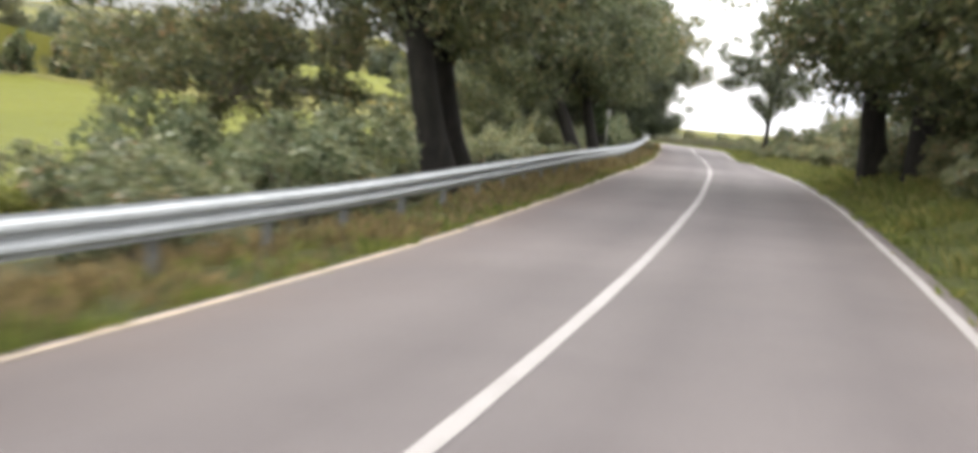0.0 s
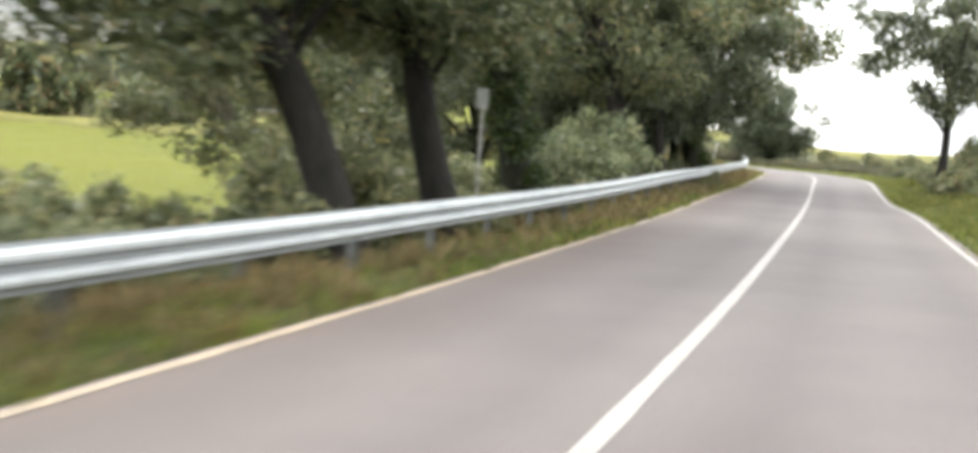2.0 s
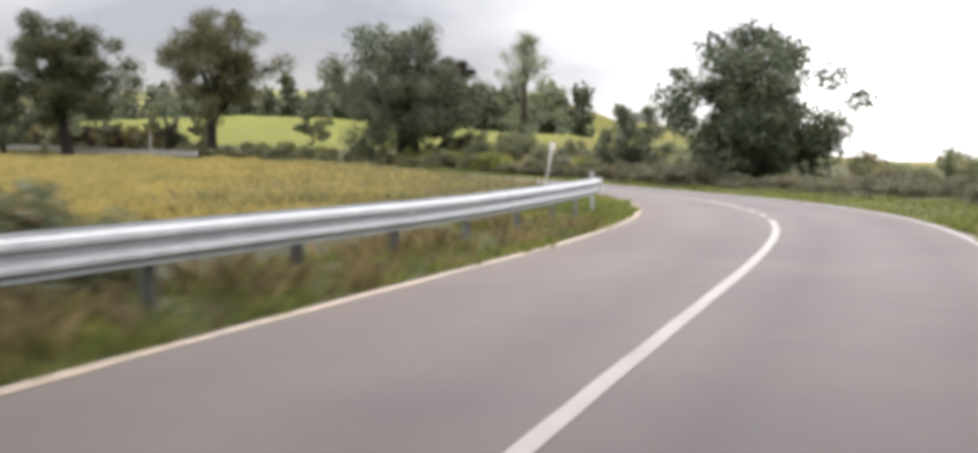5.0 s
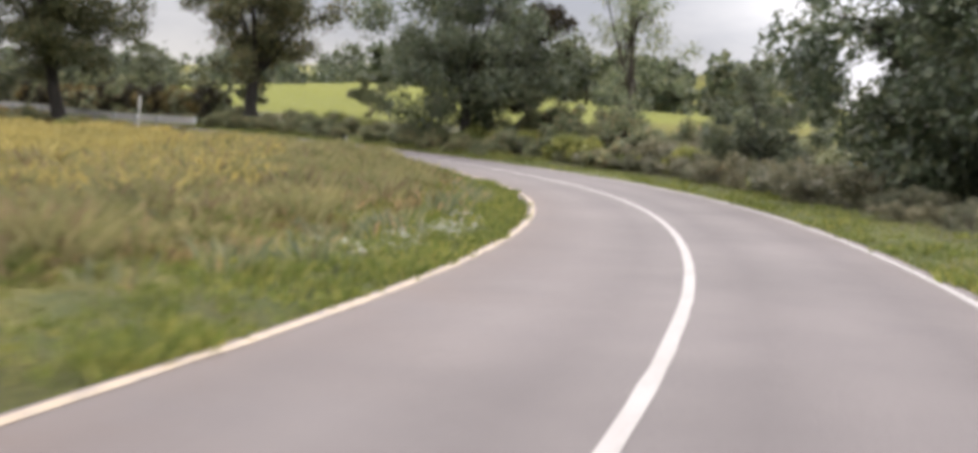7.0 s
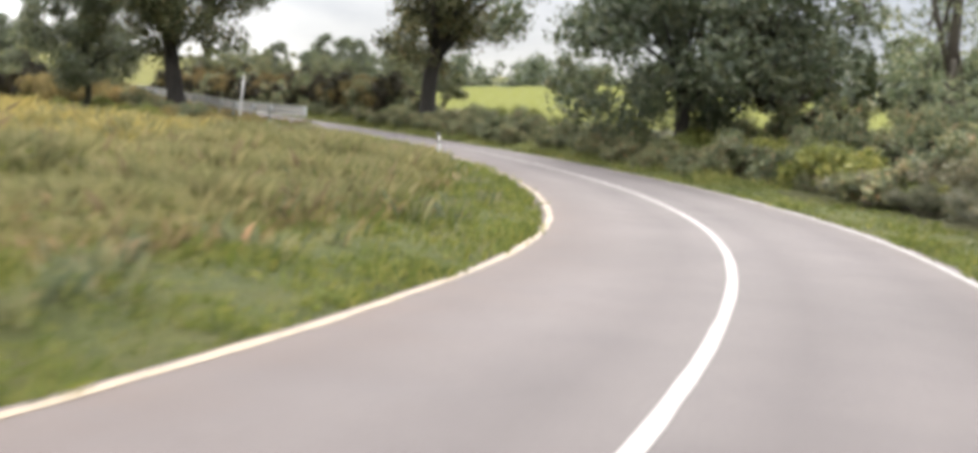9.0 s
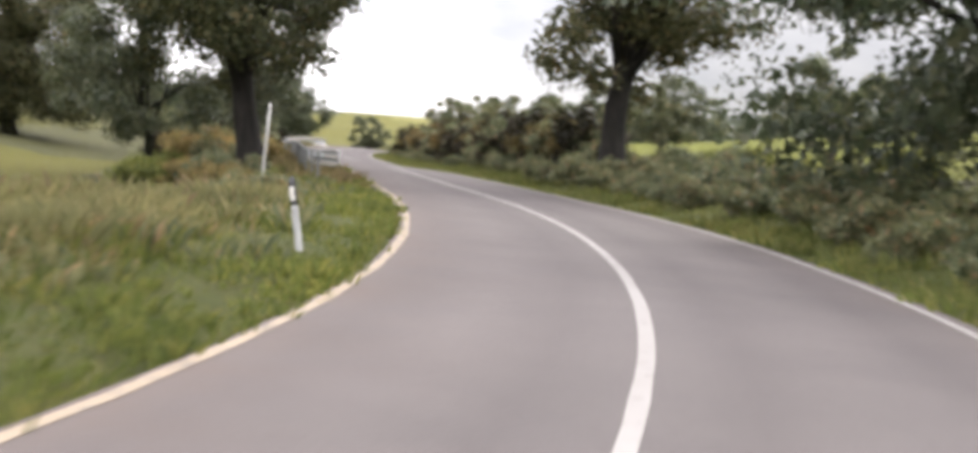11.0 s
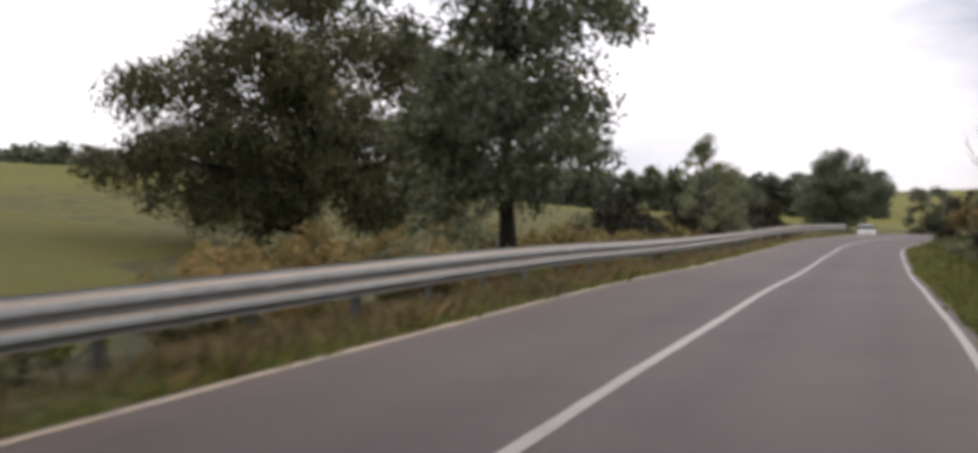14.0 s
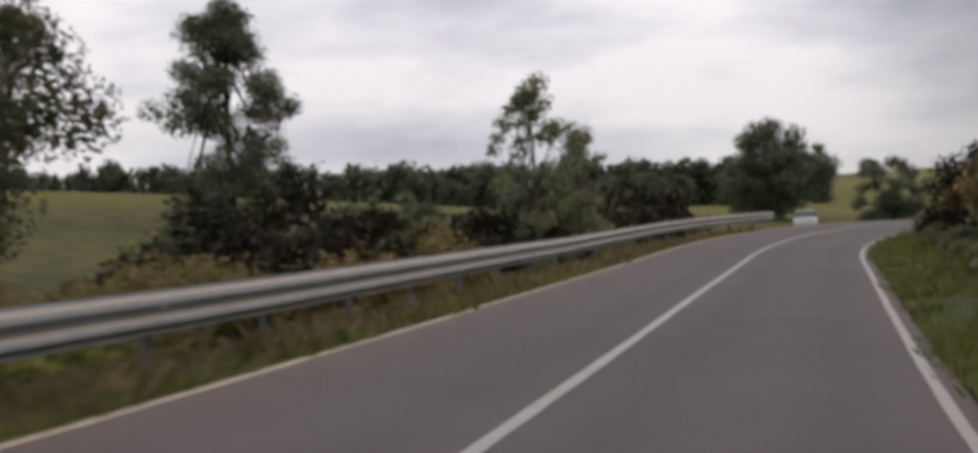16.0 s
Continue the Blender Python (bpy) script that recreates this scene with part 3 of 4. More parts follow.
def build_panel(s0, s1, off, flare, lift, mat, tall=1.0):
    st = np.linspace(s0, s1, max(3, int((s1 - s0) / 0.5) + 1))
    v, f = [], []
    n = len(BEAM)
    for s in st:
        o = rail_place(s, off, flare)
        p = at(s, o, 0)
        side = (at(s, o + 0.1, 0) - at(s, o, 0)) * 10
        side.z = 0
        for thick in (0.0, 0.004):
            for d, z in BEAM:
                v.append(p - side * (d - thick) + Vector((0, 0, 0.755 - (0.755 - z) * tall + lift(s))))
    m = 2 * n
    for k in range(len(st) - 1):
        for j in range(n - 1):
            a = k * m + j
            f.append((a, a + m, a + m + 1, a + 1))
            b = a + n
            f.append((b, b + 1, b + m + 1, b + m))
        a = k * m
        f.append((a, a + n, a + n + m, a + m))
        f.append((a + n - 1, a + n - 1 + m, a + 2 * n - 1 + m, a + 2 * n - 1))
    for k in (0, len(st) - 1):
        for j in range(n - 1):
            a = k * m + j
            f.append((a, a + 1, a + n + 1, a + n))
    return mesh_of("beam_panel", v, f, mat, smooth=False)


def box_mesh(name, sx, sy, z0, z1, mat, bevel=0.008):
    bm = bmesh.new()
    bmesh.ops.create_cube(bm, size=1.0)
    for w in bm.verts:
        w.co = Vector((w.co.x * sx, w.co.y * sy, z0 + (w.co.z + 0.5) * (z1 - z0)))
    bmesh.ops.bevel(bm, geom=bm.edges[:], offset=bevel, segments=1, affect="EDGES")
    me = bpy.data.meshes.new(name)
    bm.to_mesh(me)
    bm.free()
    me.materials.append(mat)
    return me


def channel_mesh(w, d, t, z0, z1, mat, name):
    """An upright steel channel."""
    pts = [(-w / 2, -d / 2), (w / 2, -d / 2), (w / 2, -d / 2 + t), (-w / 2 + t, -d / 2 + t), (-w / 2 + t, d / 2 - t), (w / 2, d / 2 - t), (w / 2, d / 2), (-w / 2, d / 2)]
    v = [Vector((x, y, z)) for z in (z0, z1) for x, y in pts]
    n = len(pts)
    f = [(i, (i + 1) % n, n + (i + 1) % n, n + i) for i in range(n)] + [tuple(range(n, 2 * n)), tuple(reversed(range(n)))]
    return mesh_of(name, v, f, mat)


POST = channel_mesh(0.07, 0.115, 0.008, -0.95, 0.70, POST_STEEL, "post")
SPACER = box_mesh("spacer", 0.12, 0.09, 0.53, 0.67, STEEL)
CAT_EYE = box_mesh("reflector", 0.02, 0.075, 0.58, 0.69, REFLECTOR, 0.012)


def heading_pose(p, s, extra=0.0):
    return Matrix.Translation(p) @ Matrix.Rotation(float(np.interp(s, ST, ROAD_H)) + extra, 4, "Z")


def build_rail(s0, s1, off, flare, lift, label, first_post, eyes, eye_at, mat=None, tall=1.0):
    root = new("guardrail")
    tagged(root, label, "guardrail", group="roadside guardrails")
    root.location = at((s0 + s1) / 2, off)
    bpy.context.view_layer.update()
    back = root.matrix_world.inverted()
    rng = random.Random(5)
    s = s0
    while s < s1 - 0.5:
        e = min(s + 4.0, s1)
        ob = part_of("beam_panel", build_panel(s, e + (0.12 if e < s1 else 0), off + 0.004 * (round(s / 4) % 2), flare, lift, mat or STEEL, tall), root)
        ob.matrix_basis = back
        s = e
    s = first_post
    k = 0
    while s < s1 - 0.2:
        o = rail_place(s, off, flare)
        lean = Matrix.Rotation(rng.gauss(0, 0.015), 4, "X") @ Matrix.Rotation(rng.gauss(0, 0.015), 4, "Y")
        p = at(s, o - 0.15, lift(s))
        part_of("post", POST, root).matrix_basis = back @ heading_pose(p, s) @ lean
        part_of("spacer", SPACER, root).matrix_basis = back @ heading_pose(at(s, o - 0.065, lift(s)), s)
        if k % eyes == eye_at:
            part_of("reflector", CAT_EYE, root, "small white reflector").matrix_basis = back @ heading_pose(at(s, o + 0.045, lift(s) + 0.0), s, -math.pi / 2) @ Matrix.Rotation(0.5, 4, "Z")
        s += 2.41
        k += 1
    return root, back


def end_shoe(root, back, s, off, lift, way, post, tall=1.0):
    """The flat plate that closes a rail, with its taller end post where there is one."""
    v, f = [], []
    edge = [(-0.30, 0.435), (-0.30, 0.755), (0.16, 0.755), (0.195, 0.74), (0.21, 0.70), (0.21, 0.49), (0.195, 0.45), (0.16, 0.435)]
    for x in (0.078, 0.070):
        for y, z in edge:
            v.append(Vector((x, way * y, 0.755 - (0.755 - z) * tall)))
    n = len(edge)
    f = [tuple(range(n)), tuple(reversed(range(n, 2 * n)))] + [((i + 1) % n, i, n + i, n + (i + 1) % n) for i in range(n)]
    place = back @ heading_pose(at(s, off, lift), s)
    part_of("end_plate", mesh_of("end_plate", v, f, STEEL), root, "flat galvanised end plate").matrix_basis = place
    if post:
        part_of("end_post", channel_mesh(0.07, 0.11, 0.008, -0.6, 0.86, STEEL, "end_post"), root, "taller steel end post").matrix_basis = back @ heading_pose(at(s - 0.3, off - 0.10, lift), s)


FLARE_A = lambda s: 0.0 if s < 132 else -0.035 * (s - 132)
END_B = lambda s: max(0.0, 1 - (s - 219.0) / 9.0)
FLARE_B = lambda s: -0.28 * END_B(s)
RAIL_A, RAIL_B = -3.75, -3.80
rail, rail_back = build_rail(8.0, 144.0, RAIL_A, FLARE_A, lambda s: -0.16 + (0.012 * (s - 132) if s > 132 else 0.0), "long galvanised W-beam guardrail on steel posts along the verge", 9.0, 8, 3)
end_shoe(rail, rail_back, 144.0, RAIL_A - FLARE_A(144.0), -0.016, 1, True)
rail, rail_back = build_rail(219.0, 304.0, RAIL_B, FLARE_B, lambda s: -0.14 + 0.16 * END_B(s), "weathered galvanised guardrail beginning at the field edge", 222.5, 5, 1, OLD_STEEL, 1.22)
end_shoe(rail, rail_back, 219.0, RAIL_B - FLARE_B(219.0), 0.02, -1, False, 1.22)


# ---- trees ----
def tree_meshes(seed, height, spread, trunk_r, first, clumps, count, size, leaf, bark, lean=0.0, flat=0.8, top=1.0, sparse=1.0, column=False, low=0.44, ivy=0.0):
    """Trunk, limbs and crown of a broad-leaved tree; first is the height of the lowest foliage as a share."""
    rng = np.random.default_rng(seed)
    fork = height * (0.82 if column else min(0.45, max(first, 0.16) + 0.14))
    path, radii = [], []
    wob = rng.normal(size=2) * 0.25
    for i in range(7):
        u = i / 6
        path.append((lean * u * fork + wob[0] * math.sin(u * 2.6), wob[1] * math.sin(u * 3.1), -0.5 + u * (fork + 0.5)))
        radii.append(trunk_r * (1.45 if i == 0 else 1.15 if i == 1 else 1.0 - (0.8 if column else 0.32) * u))
    tv, tf = tube(path, radii, 12)
    tip = Vector(path[-1])
    centres, rad = [], []
    while len(centres) < clumps:
        d = rng.normal(size=3)
        d /= np.linalg.norm(d)
        r = rng.random() ** 0.4
        lobe = 1 + 0.22 * math.sin(3 * math.atan2(d[1], d[0]) + seed) + 0.12 * math.sin(5 * math.atan2(d[1], d[0]) + 2 * seed)
        mid = height * (first + (1 - first) * low)
        semi = (height - mid) if d[2] > 0 else (mid - height * first)
        c = np.array([lean * fork + d[0] * r * spread * lobe, d[1] * r * spread * lobe, mid + d[2] * r * semi * top])
        if column:
            u = rng.random()
            w = spread * lobe * math.sqrt(rng.random()) * (0.55 + 0.45 * math.sin(math.pi * min(1.0, u * 1.15))) * (1 - 0.45 * u ** 7)
            g = math.atan2(d[1], d[0])
            c = np.array([w * math.cos(g), w * math.sin(g), height * (first + 0.93 * u * (1 - first))])
        if c[2] < height * first * 0.8:
            continue
        taper = 1 - 0.45 * max(0.0, (c[2] - mid) / (height - mid + 1e-6)) ** 2
        c[0] = lean * fork + (c[0] - lean * fork) * taper
        c[1] *= taper
        centres.append(c)
        rad.append(spread * ((0.24 + 0.20 * rng.random()) if column else (0.17 + 0.15 * rng.random())) * sparse)
    lv, lf = [], []
    order = rng.permutation(len(centres))
    for k in order[:max(8, clumps // 5)]:
        c = Vector(centres[k])
        start = tip.lerp(Vector(path[2 if column else 3]), rng.random() * 0.9)
        mid = start.lerp(c, 0.5) + Vector((0, 0, (0.10 + 0.12 * rng.random()) * height * 0.4)) + Vector(rng.normal(size=3) * 0.15)
        r0 = trunk_r * (0.20 + 0.20 * rng.random())
        pts = [start, start.lerp(mid, 0.55), mid, mid.lerp(c, 0.6), c]
        tube(pts, [r0, r0 * 0.8, r0 * 0.55, r0 * 0.35, r0 * 0.12], 6, lv, lf)
        for _ in range(3):
            e = c + Vector(np.clip(rng.normal(size=3), -1.1, 1.1) * rad[k] * 0.7)
            q = mid.lerp(c, 0.3 + 0.5 * rng.random())
            tube([q, q.lerp(e, 0.5) + Vector((0, 0, 0.1)), e], [r0 * 0.28, r0 * 0.18, r0 * 0.05], 4, lv, lf)
    v, f = leaves(rng, centres, rad, int(count * 1.15), size, flat, corners=3)
    return dict(trunk=mesh_of("trunk", tv, tf, bark, smooth=True), branch_work=mesh_of("branch_work", lv, lf, bark, smooth=True),
                crown=fast_mesh("crown", v, f, leaf) if count else None, ivy=ivy_mesh(rng, path, radii, ivy) if ivy else None)


def ivy_mesh(rng, path, radii, top):
    """Ivy round a trunk up to the height top."""
    c, r = [], []
    while len(c) < 48:
        u = rng.random() * 5.99
        k = int(u)
        p = Vector(path[k]).lerp(Vector(path[k + 1]), u - k)
        if not 0.2 < p.z < top:
            continue
        a, q = rng.uniform(0, 2 * math.pi), radii[k] * 1.1
        c.append((p.x + q * math.cos(a), p.y + q * math.sin(a), p.z))
        r.append(rng.uniform(0.22, 0.42))
    v, f = leaves(rng, c, r, 6000, 0.11, 1.3, 0.5, 3)
    return fast_mesh("ivy", v, f, LEAF_IVY)


def make_tree(name, meshes, label, category="tree", group=""):
    root = new(name)
    tagged(root, label, category, group=group)
    for k in ("trunk", "branch_work", "crown", "ivy"):
        if meshes[k] is not None:
            part_of(k, meshes[k], root)
    return root


def spot(s, off, turn=0.0, size=1.0, tall=1.0, sink=0.05):
    p = ground_at(s, off)
    return Matrix.Translation(p - Vector((0, 0, sink))) @ Matrix.Rotation(radians(turn), 4, "Z") @ Matrix.Diagonal((size, size, size * tall, 1))


def plant(kind, rows):
    """Sets the first of a kind and copies of it at rows of station, distance, turn, size, tallness."""
    for k, (s, off, turn, size, tall) in enumerate(rows):
        m = spot(s, off, turn, size, tall)
        if k == 0 and not kind.get("placed"):
            kind["placed"] = True
            kind.matrix_basis = m
        else:
            c = copy_thing(kind, m)
            c.matrix_basis = m


OAKS = "roadside oaks"
oak_a = make_tree("oak_tree", tree_meshes(1, 11.5, 5.6, 0.40, 0.29, 85, 22000, 0.18, LEAF_OAK, BARK, 0.05), "big dark-barked oak with a broad dense crown", group=OAKS)
oak_b = make_tree("oak_tree", tree_meshes(2, 10.0, 4.8, 0.32, 0.22, 75, 19000, 0.17, LEAF_OAK, BARK, -0.16), "leaning oak with dark trunk and olive-green crown", group=OAKS)
oak_c = make_tree("oak_tree", tree_meshes(3, 9.5, 3.9, 0.25, 0.20, 64, 19000, 0.16, LEAF_DARK, IVY_BARK, 0.06), "ivy-clad oak with mossy trunk and dark leaves", group=OAKS)
field_oak = make_tree("field_oak_tree", tree_meshes(8, 9.5, 5.2, 0.30, 0.10, 90, 26000, 0.19, LEAF_DARK, BARK, 0.04), "spreading dark oak with foliage down to the grass", group=OAKS)
great_oak = make_tree("oak_tree", tree_meshes(18, 12.2, 8.1, 0.50, 0.07, 130, 62000, 0.19, LEAF_BROWN, BARK, 0.03, low=0.36, sparse=0.78), "very broad old oak standing in the field", group=OAKS)
verge_oak = make_tree("oak_tree", tree_meshes(33, 11.8, 4.7, 0.46, 0.23, 100, 30000, 0.17, LEAF_BROWN, BARK, 0.16), "dark oak on the verge, its crown hanging over the field", group=OAKS)
hanging_oak = make_tree("oak_tree", tree_meshes(35, 11.0, 4.4, 0.40, 0.21, 100, 24000, 0.17, LEAF_BROWN, BARK, 0.14, low=0.5), "dark oak with branches hanging low over the hedge", group=OAKS)
airy_oak = make_tree("oak_tree", tree_meshes(32, 11.0, 3.7, 0.22, 0.26, 110, 17000, 0.16, LEAF_DARK, BARK, 0.02, sparse=0.8), "slender oak with an open airy crown", group=OAKS)
dense_oak = make_tree("evergreen_oak_tree", tree_meshes(34, 8.2, 4.4, 0.30, 0.03, 130, 26000, 0.21, LEAF_DARK, BARK, low=0.40), "broad dense evergreen oak beyond the end of the rail", group="evergreen oaks")
narrow_oak = make_tree("oak_tree", tree_meshes(14, 11.0, 4.6, 0.35, 0.13, 100, 26000, 0.17, LEAF_OAK, BARK, 0.02), "upright oak with a full dark crown", group=OAKS)
ash_a = make_tree("ash_tree", tree_meshes(4, 9.8, 2.7, 0.26, 0.10, 80, 8200, 0.125, LEAF_PALE, ASH_BARK, 0.0, sparse=0.8, column=True), "thin pale-leaved ash with a sparse crown", group="sparse trees")
tall_a = make_tree("tall_tree", tree_meshes(9, 13.0, 3.5, 0.25, 0.04, 130, 24000, 0.17, LEAF_DARK, BARK, 0.02, sparse=0.80, column=True), "tall narrow green tree standing in the field", group="field trees")
verge_tree = make_tree("verge_tree", tree_meshes(41, 13.0, 3.6, 0.20, 0.17, 135, 28000, 0.17, LEAF_DARK, BARK, 0.02, sparse=0.82, column=True), "tall dense green tree on the verge behind the rail", group="field trees")
round_a = make_tree("evergreen_oak_tree", tree_meshes(5, 7.0, 3.4, 0.24, 0.06, 60, 12000, 0.18, LEAF_DARK, BARK), "low round dark-green evergreen oak", group="evergreen oaks")
small_a = make_tree("young_tree", tree_meshes(10, 5.0, 2.0, 0.10, 0.14, 34, 5000, 0.15, LEAF_OAK, TWIG), "young olive-green tree above the hedge", group="young trees")
brown_a = make_tree("autumn_tree", tree_meshes(12, 6.0, 2.2, 0.12, 0.2, 34, 7000, 0.15, LEAF_DARK_BROWN, TWIG), "small tree with very dark brown autumn leaves", group="autumn trees")
bare_a = make_tree("bare_tree", tree_meshes(6, 5.5, 1.8, 0.09, 0.20, 60, 0, 0.1, LEAF_PALE, TWIG), "leafless grey tree with fine bare twigs", group="bare trees")
poplar = make_tree("poplar_tree", tree_meshes(7, 6.4, 1.3, 0.10, 0.10, 60, 4200, 0.12, LEAF_PALE, TWIG, sparse=0.85, column=True), "slender upright tree with a leafy top", group="slender trees")

# first stretch, below the rail and behind it: the trunks lean away from the road
leaning_oak = make_tree("oak_tree", tree_meshes(21, 11.5, 5.0, 0.37, 0.27, 84, 24000, 0.17, LEAF_OAK, BARK, 0.24), "tall oak leaning away from the road, long bare trunk", group=OAKS)
bent_oak = make_tree("oak_tree", tree_meshes(22, 10.5, 4.8, 0.36, 0.27, 80, 22000, 0.17, LEAF_OAK, BARK, 0.55), "strongly leaning oak with dark trunk and olive crown", group=OAKS)
ivy_oak = make_tree("oak_tree", tree_meshes(23, 10.5, 3.6, 0.32, 0.36, 64, 13000, 0.16, LEAF_OAK, IVY_BARK, 0.16, ivy=4.6), "oak with thick ivy round its trunk", group=OAKS)
slim_oak = make_tree("oak_tree", tree_meshes(24, 10.5, 3.2, 0.20, 0.26, 60, 15000, 0.16, LEAF_DARK, BARK, 0.05), "slim straight oak with dark leaves", group=OAKS)
hazy_tree = make_tree("young_oak_tree", tree_meshes(25, 8.0, 3.6, 0.18, 0.26, 66, 12500, 0.15, LEAF_OAK, TWIG, 0.05, sparse=0.95), "olive-green young oak below the road", group="young oaks")


def away(s):
    """The turn by which a tree leans off the road to its far side."""
    return math.degrees(float(np.interp(s, ST, ROAD_H))) + 180.0


plant(leaning_oak, [(58.5, -5.8, away(58), 1.1, 1.0), (64.5, -6.65, away(64) - 20, 1.15, 1.0), (107.5, -5.2, away(107) + 10, 0.92, 1.0), (88.6, -5.1, away(88), 0.84, 1.0), (121.5, -5.4, away(121) + 180, 0.86, 1.12)])
plant(bent_oak, [(85.5, -5.7, away(85), 1.0, 1.0)])
plant(ivy_oak, [(93.4, -5.1, away(93), 1.1, 0.95), (119.3, -4.35, away(119), 1.2, 0.95)])
plant(slim_oak, [(111.3, -4.7, away(111), 1.0, 1.0), (115, -7.5, 200, 1.0, 1.0)])
plant(hazy_tree, [(61, -13.5, 0, 1.0, 1.0), (99, -14.0, 240, 1.0, 1.0)])
plant(oak_a, [(66, 4.6, 160, 1.0, 1.0), (62.3, 5.2, 70, 0.9, 1.0), (36, -10.5, 140, 1.0, 1.0)])
plant(oak_b, [(54, 5.4, 200, 0.95, 1.0), (45, 8, 20, 1.0, 1.0)])
plant(oak_c, [(121, -6.4, 40, 1.0, 1.1), (113.5, -6.2, 90, 0.9, 1.1), (234.0, -9.8, 140, 0.80, 0.98), (119, -10, 20, 1.0, 1.0), (114, -13, 50, 1.0, 1.0), (128, -11, 240, 0.9, 1.0), (106, -14, 140, 1.0, 1.0), (124, -8, 190, 0.9, 1.0), (69, 6.5, 130, 0.8, 1.0)])
# the bend
plant(field_oak, [(209, 6.8, 140, 1.0, 1.12)])
plant(great_oak, [(273, -21.4, 25, 1.0, 1.0)])
plant(verge_oak, [(230.9, -5.4, away(231), 1.0, 1.0)])
plant(hanging_oak, [(227, 5.5, away(227) + 180, 1.12, 1.0)])
plant(airy_oak, [(124, 5.1, 40, 1.0, 1.0)])
plant(dense_oak, [(332, -35.6, 0, 1.0, 1.0), (177, 9.0, 130, 0.97, 1.0)])
plant(narrow_oak, [(57.5, 5.6, 40, 0.9, 1.0), (66, 5.8, 80, 0.9, 1.0), (50, 6.5, 150, 0.9, 1.0)])
plant(ash_a, [(200.5, 10.4, 0, 1.0, 1.0)])
plant(tall_a, [(302.5, -35.0, 80, 1.12, 0.96)])
plant(verge_tree, [(251.0, -5.6, 200, 0.84, 1.03)])
plant(round_a, [(323, -9.7, 0, 0.7, 1.0), (188, 7.8, 70, 0.64, 1.0), (322, -30, 90, 0.7, 0.85), (294, -14, 100, 0.55, 0.8), (276, 25, 10, 0.8, 0.95), (284, 23, 80, 0.72, 1.0), (292, 22, 150, 0.85, 0.95), (297, 17, 220, 0.7, 1.0), (302, 13.5, 300, 0.75, 0.95)])
plant(small_a, [(232 + 6.2 * k, 8.8 + 0.7 * math.sin(k * 2.1), 67 * k, 0.66 + 0.028 * k + 0.08 * math.sin(k * 1.7), 1.0) for k in range(10)] + [(262, -11, 20, 0.9, 1.0), (281, -9, 80, 0.8, 0.9), (219, 9, 10, 0.8, 1.0)])
plant(brown_a, [(207.5, 10.0, 0, 1.3, 1.0), (277, -8.2, 60, 0.55, 0.8), (290, -8.6, 160, 0.6, 0.8)])
plant(bare_a, [(291, -6.2, 0, 1.0, 1.0), (276, 6.3, 60, 1.0, 1.05), (293.5, -7.5, 200, 0.9, 0.9)])
plant(poplar, [(286.5, -6.6, 0, 1.0, 1.0), (287.0, -5.3, 100, 0.85, 0.84)])


# ---- bushes ----
def bush_mesh(seed, width, height, count, size, leaf, stems=True):
    rng = np.random.default_rng(seed)
    c, r = [], []
    for _ in range(16):
        x, y = np.clip(rng.normal(size=2), -1.35, 1.35) * width * 0.26
        top = height * (0.95 - 0.5 * min(1.0, math.hypot(x, y) / (width * 0.5)))
        z = top * (0.25 + 0.65 * rng.random())
        c.append((x, y, z))
        r.append(width * (0.13 + 0.09 * rng.random()))
    v, f = leaves(rng, c, r, count, size, 0.9, 0.0, 3)
    v[:, 2] = np.where(v[:, 2] < 0.02, np.abs(v[:, 2]) * 0.4 + 0.02, v[:, 2])
    sv, sf = [], []
    for k in range(10):
        e = Vector(c[k])
        tube([(e.x * 0.25, e.y * 0.25, -0.15), (e.x * 0.6, e.y * 0.6, e.z * 0.55), tuple(e)], [0.03, 0.02, 0.008], 3, sv, sf)
    return fast_mesh("foliage", v, f, leaf), mesh_of("stem", sv, sf, TWIG)


def make_bush(name, category, label, *args):
    root = new(name)
    tagged(root, label, category, group="roadside " + category)
    fol, st = bush_mesh(*args)
    part_of("foliage", fol, root)
    tagged(part_of("stem", st, root), kind="stuff")
    return root


bush_green = make_bush("bramble", "bramble", "tangled green bramble bush on the verge", 11, 2.6, 1.7, 2000, 0.145, LEAF_BUSH)
bush_tall = make_bush("hedge_shrub", "hedge shrub", "tall dense bramble hedge bush with dull green leaves", 12, 3.0, 2.8, 2500, 0.16, LEAF_BUSH)
bush_brown = make_bush("autumn_shrub", "autumn shrub", "bush with very dark brown autumn leaves", 13, 2.4, 1.8, 2000, 0.14, LEAF_DARK_BROWN)
bush_high = make_bush("hedge_shrub", "hedge shrub", "high hedge bush with very dark brown leaves", 16, 3.6, 3.3, 3500, 0.15, LEAF_DARK_BROWN)
bush_dull = make_bush("dull_bramble", "bramble", "dull grey-brown bramble thicket beside the bend", 17, 2.6, 1.8, 3200, 0.10, LEAF_DULL)
bush_gold = make_bush("weed_thicket", "weed thicket", "tall yellow-brown thicket of dry weeds behind the rail", 19, 2.4, 1.5, 2600, 0.10, LEAF_GOLD)
bush_top = make_bush("hedge_shrub", "hedge shrub", "high hedge bush with golden-brown tops", 20, 3.4, 3.3, 3800, 0.13, LEAF_AUTUMN)
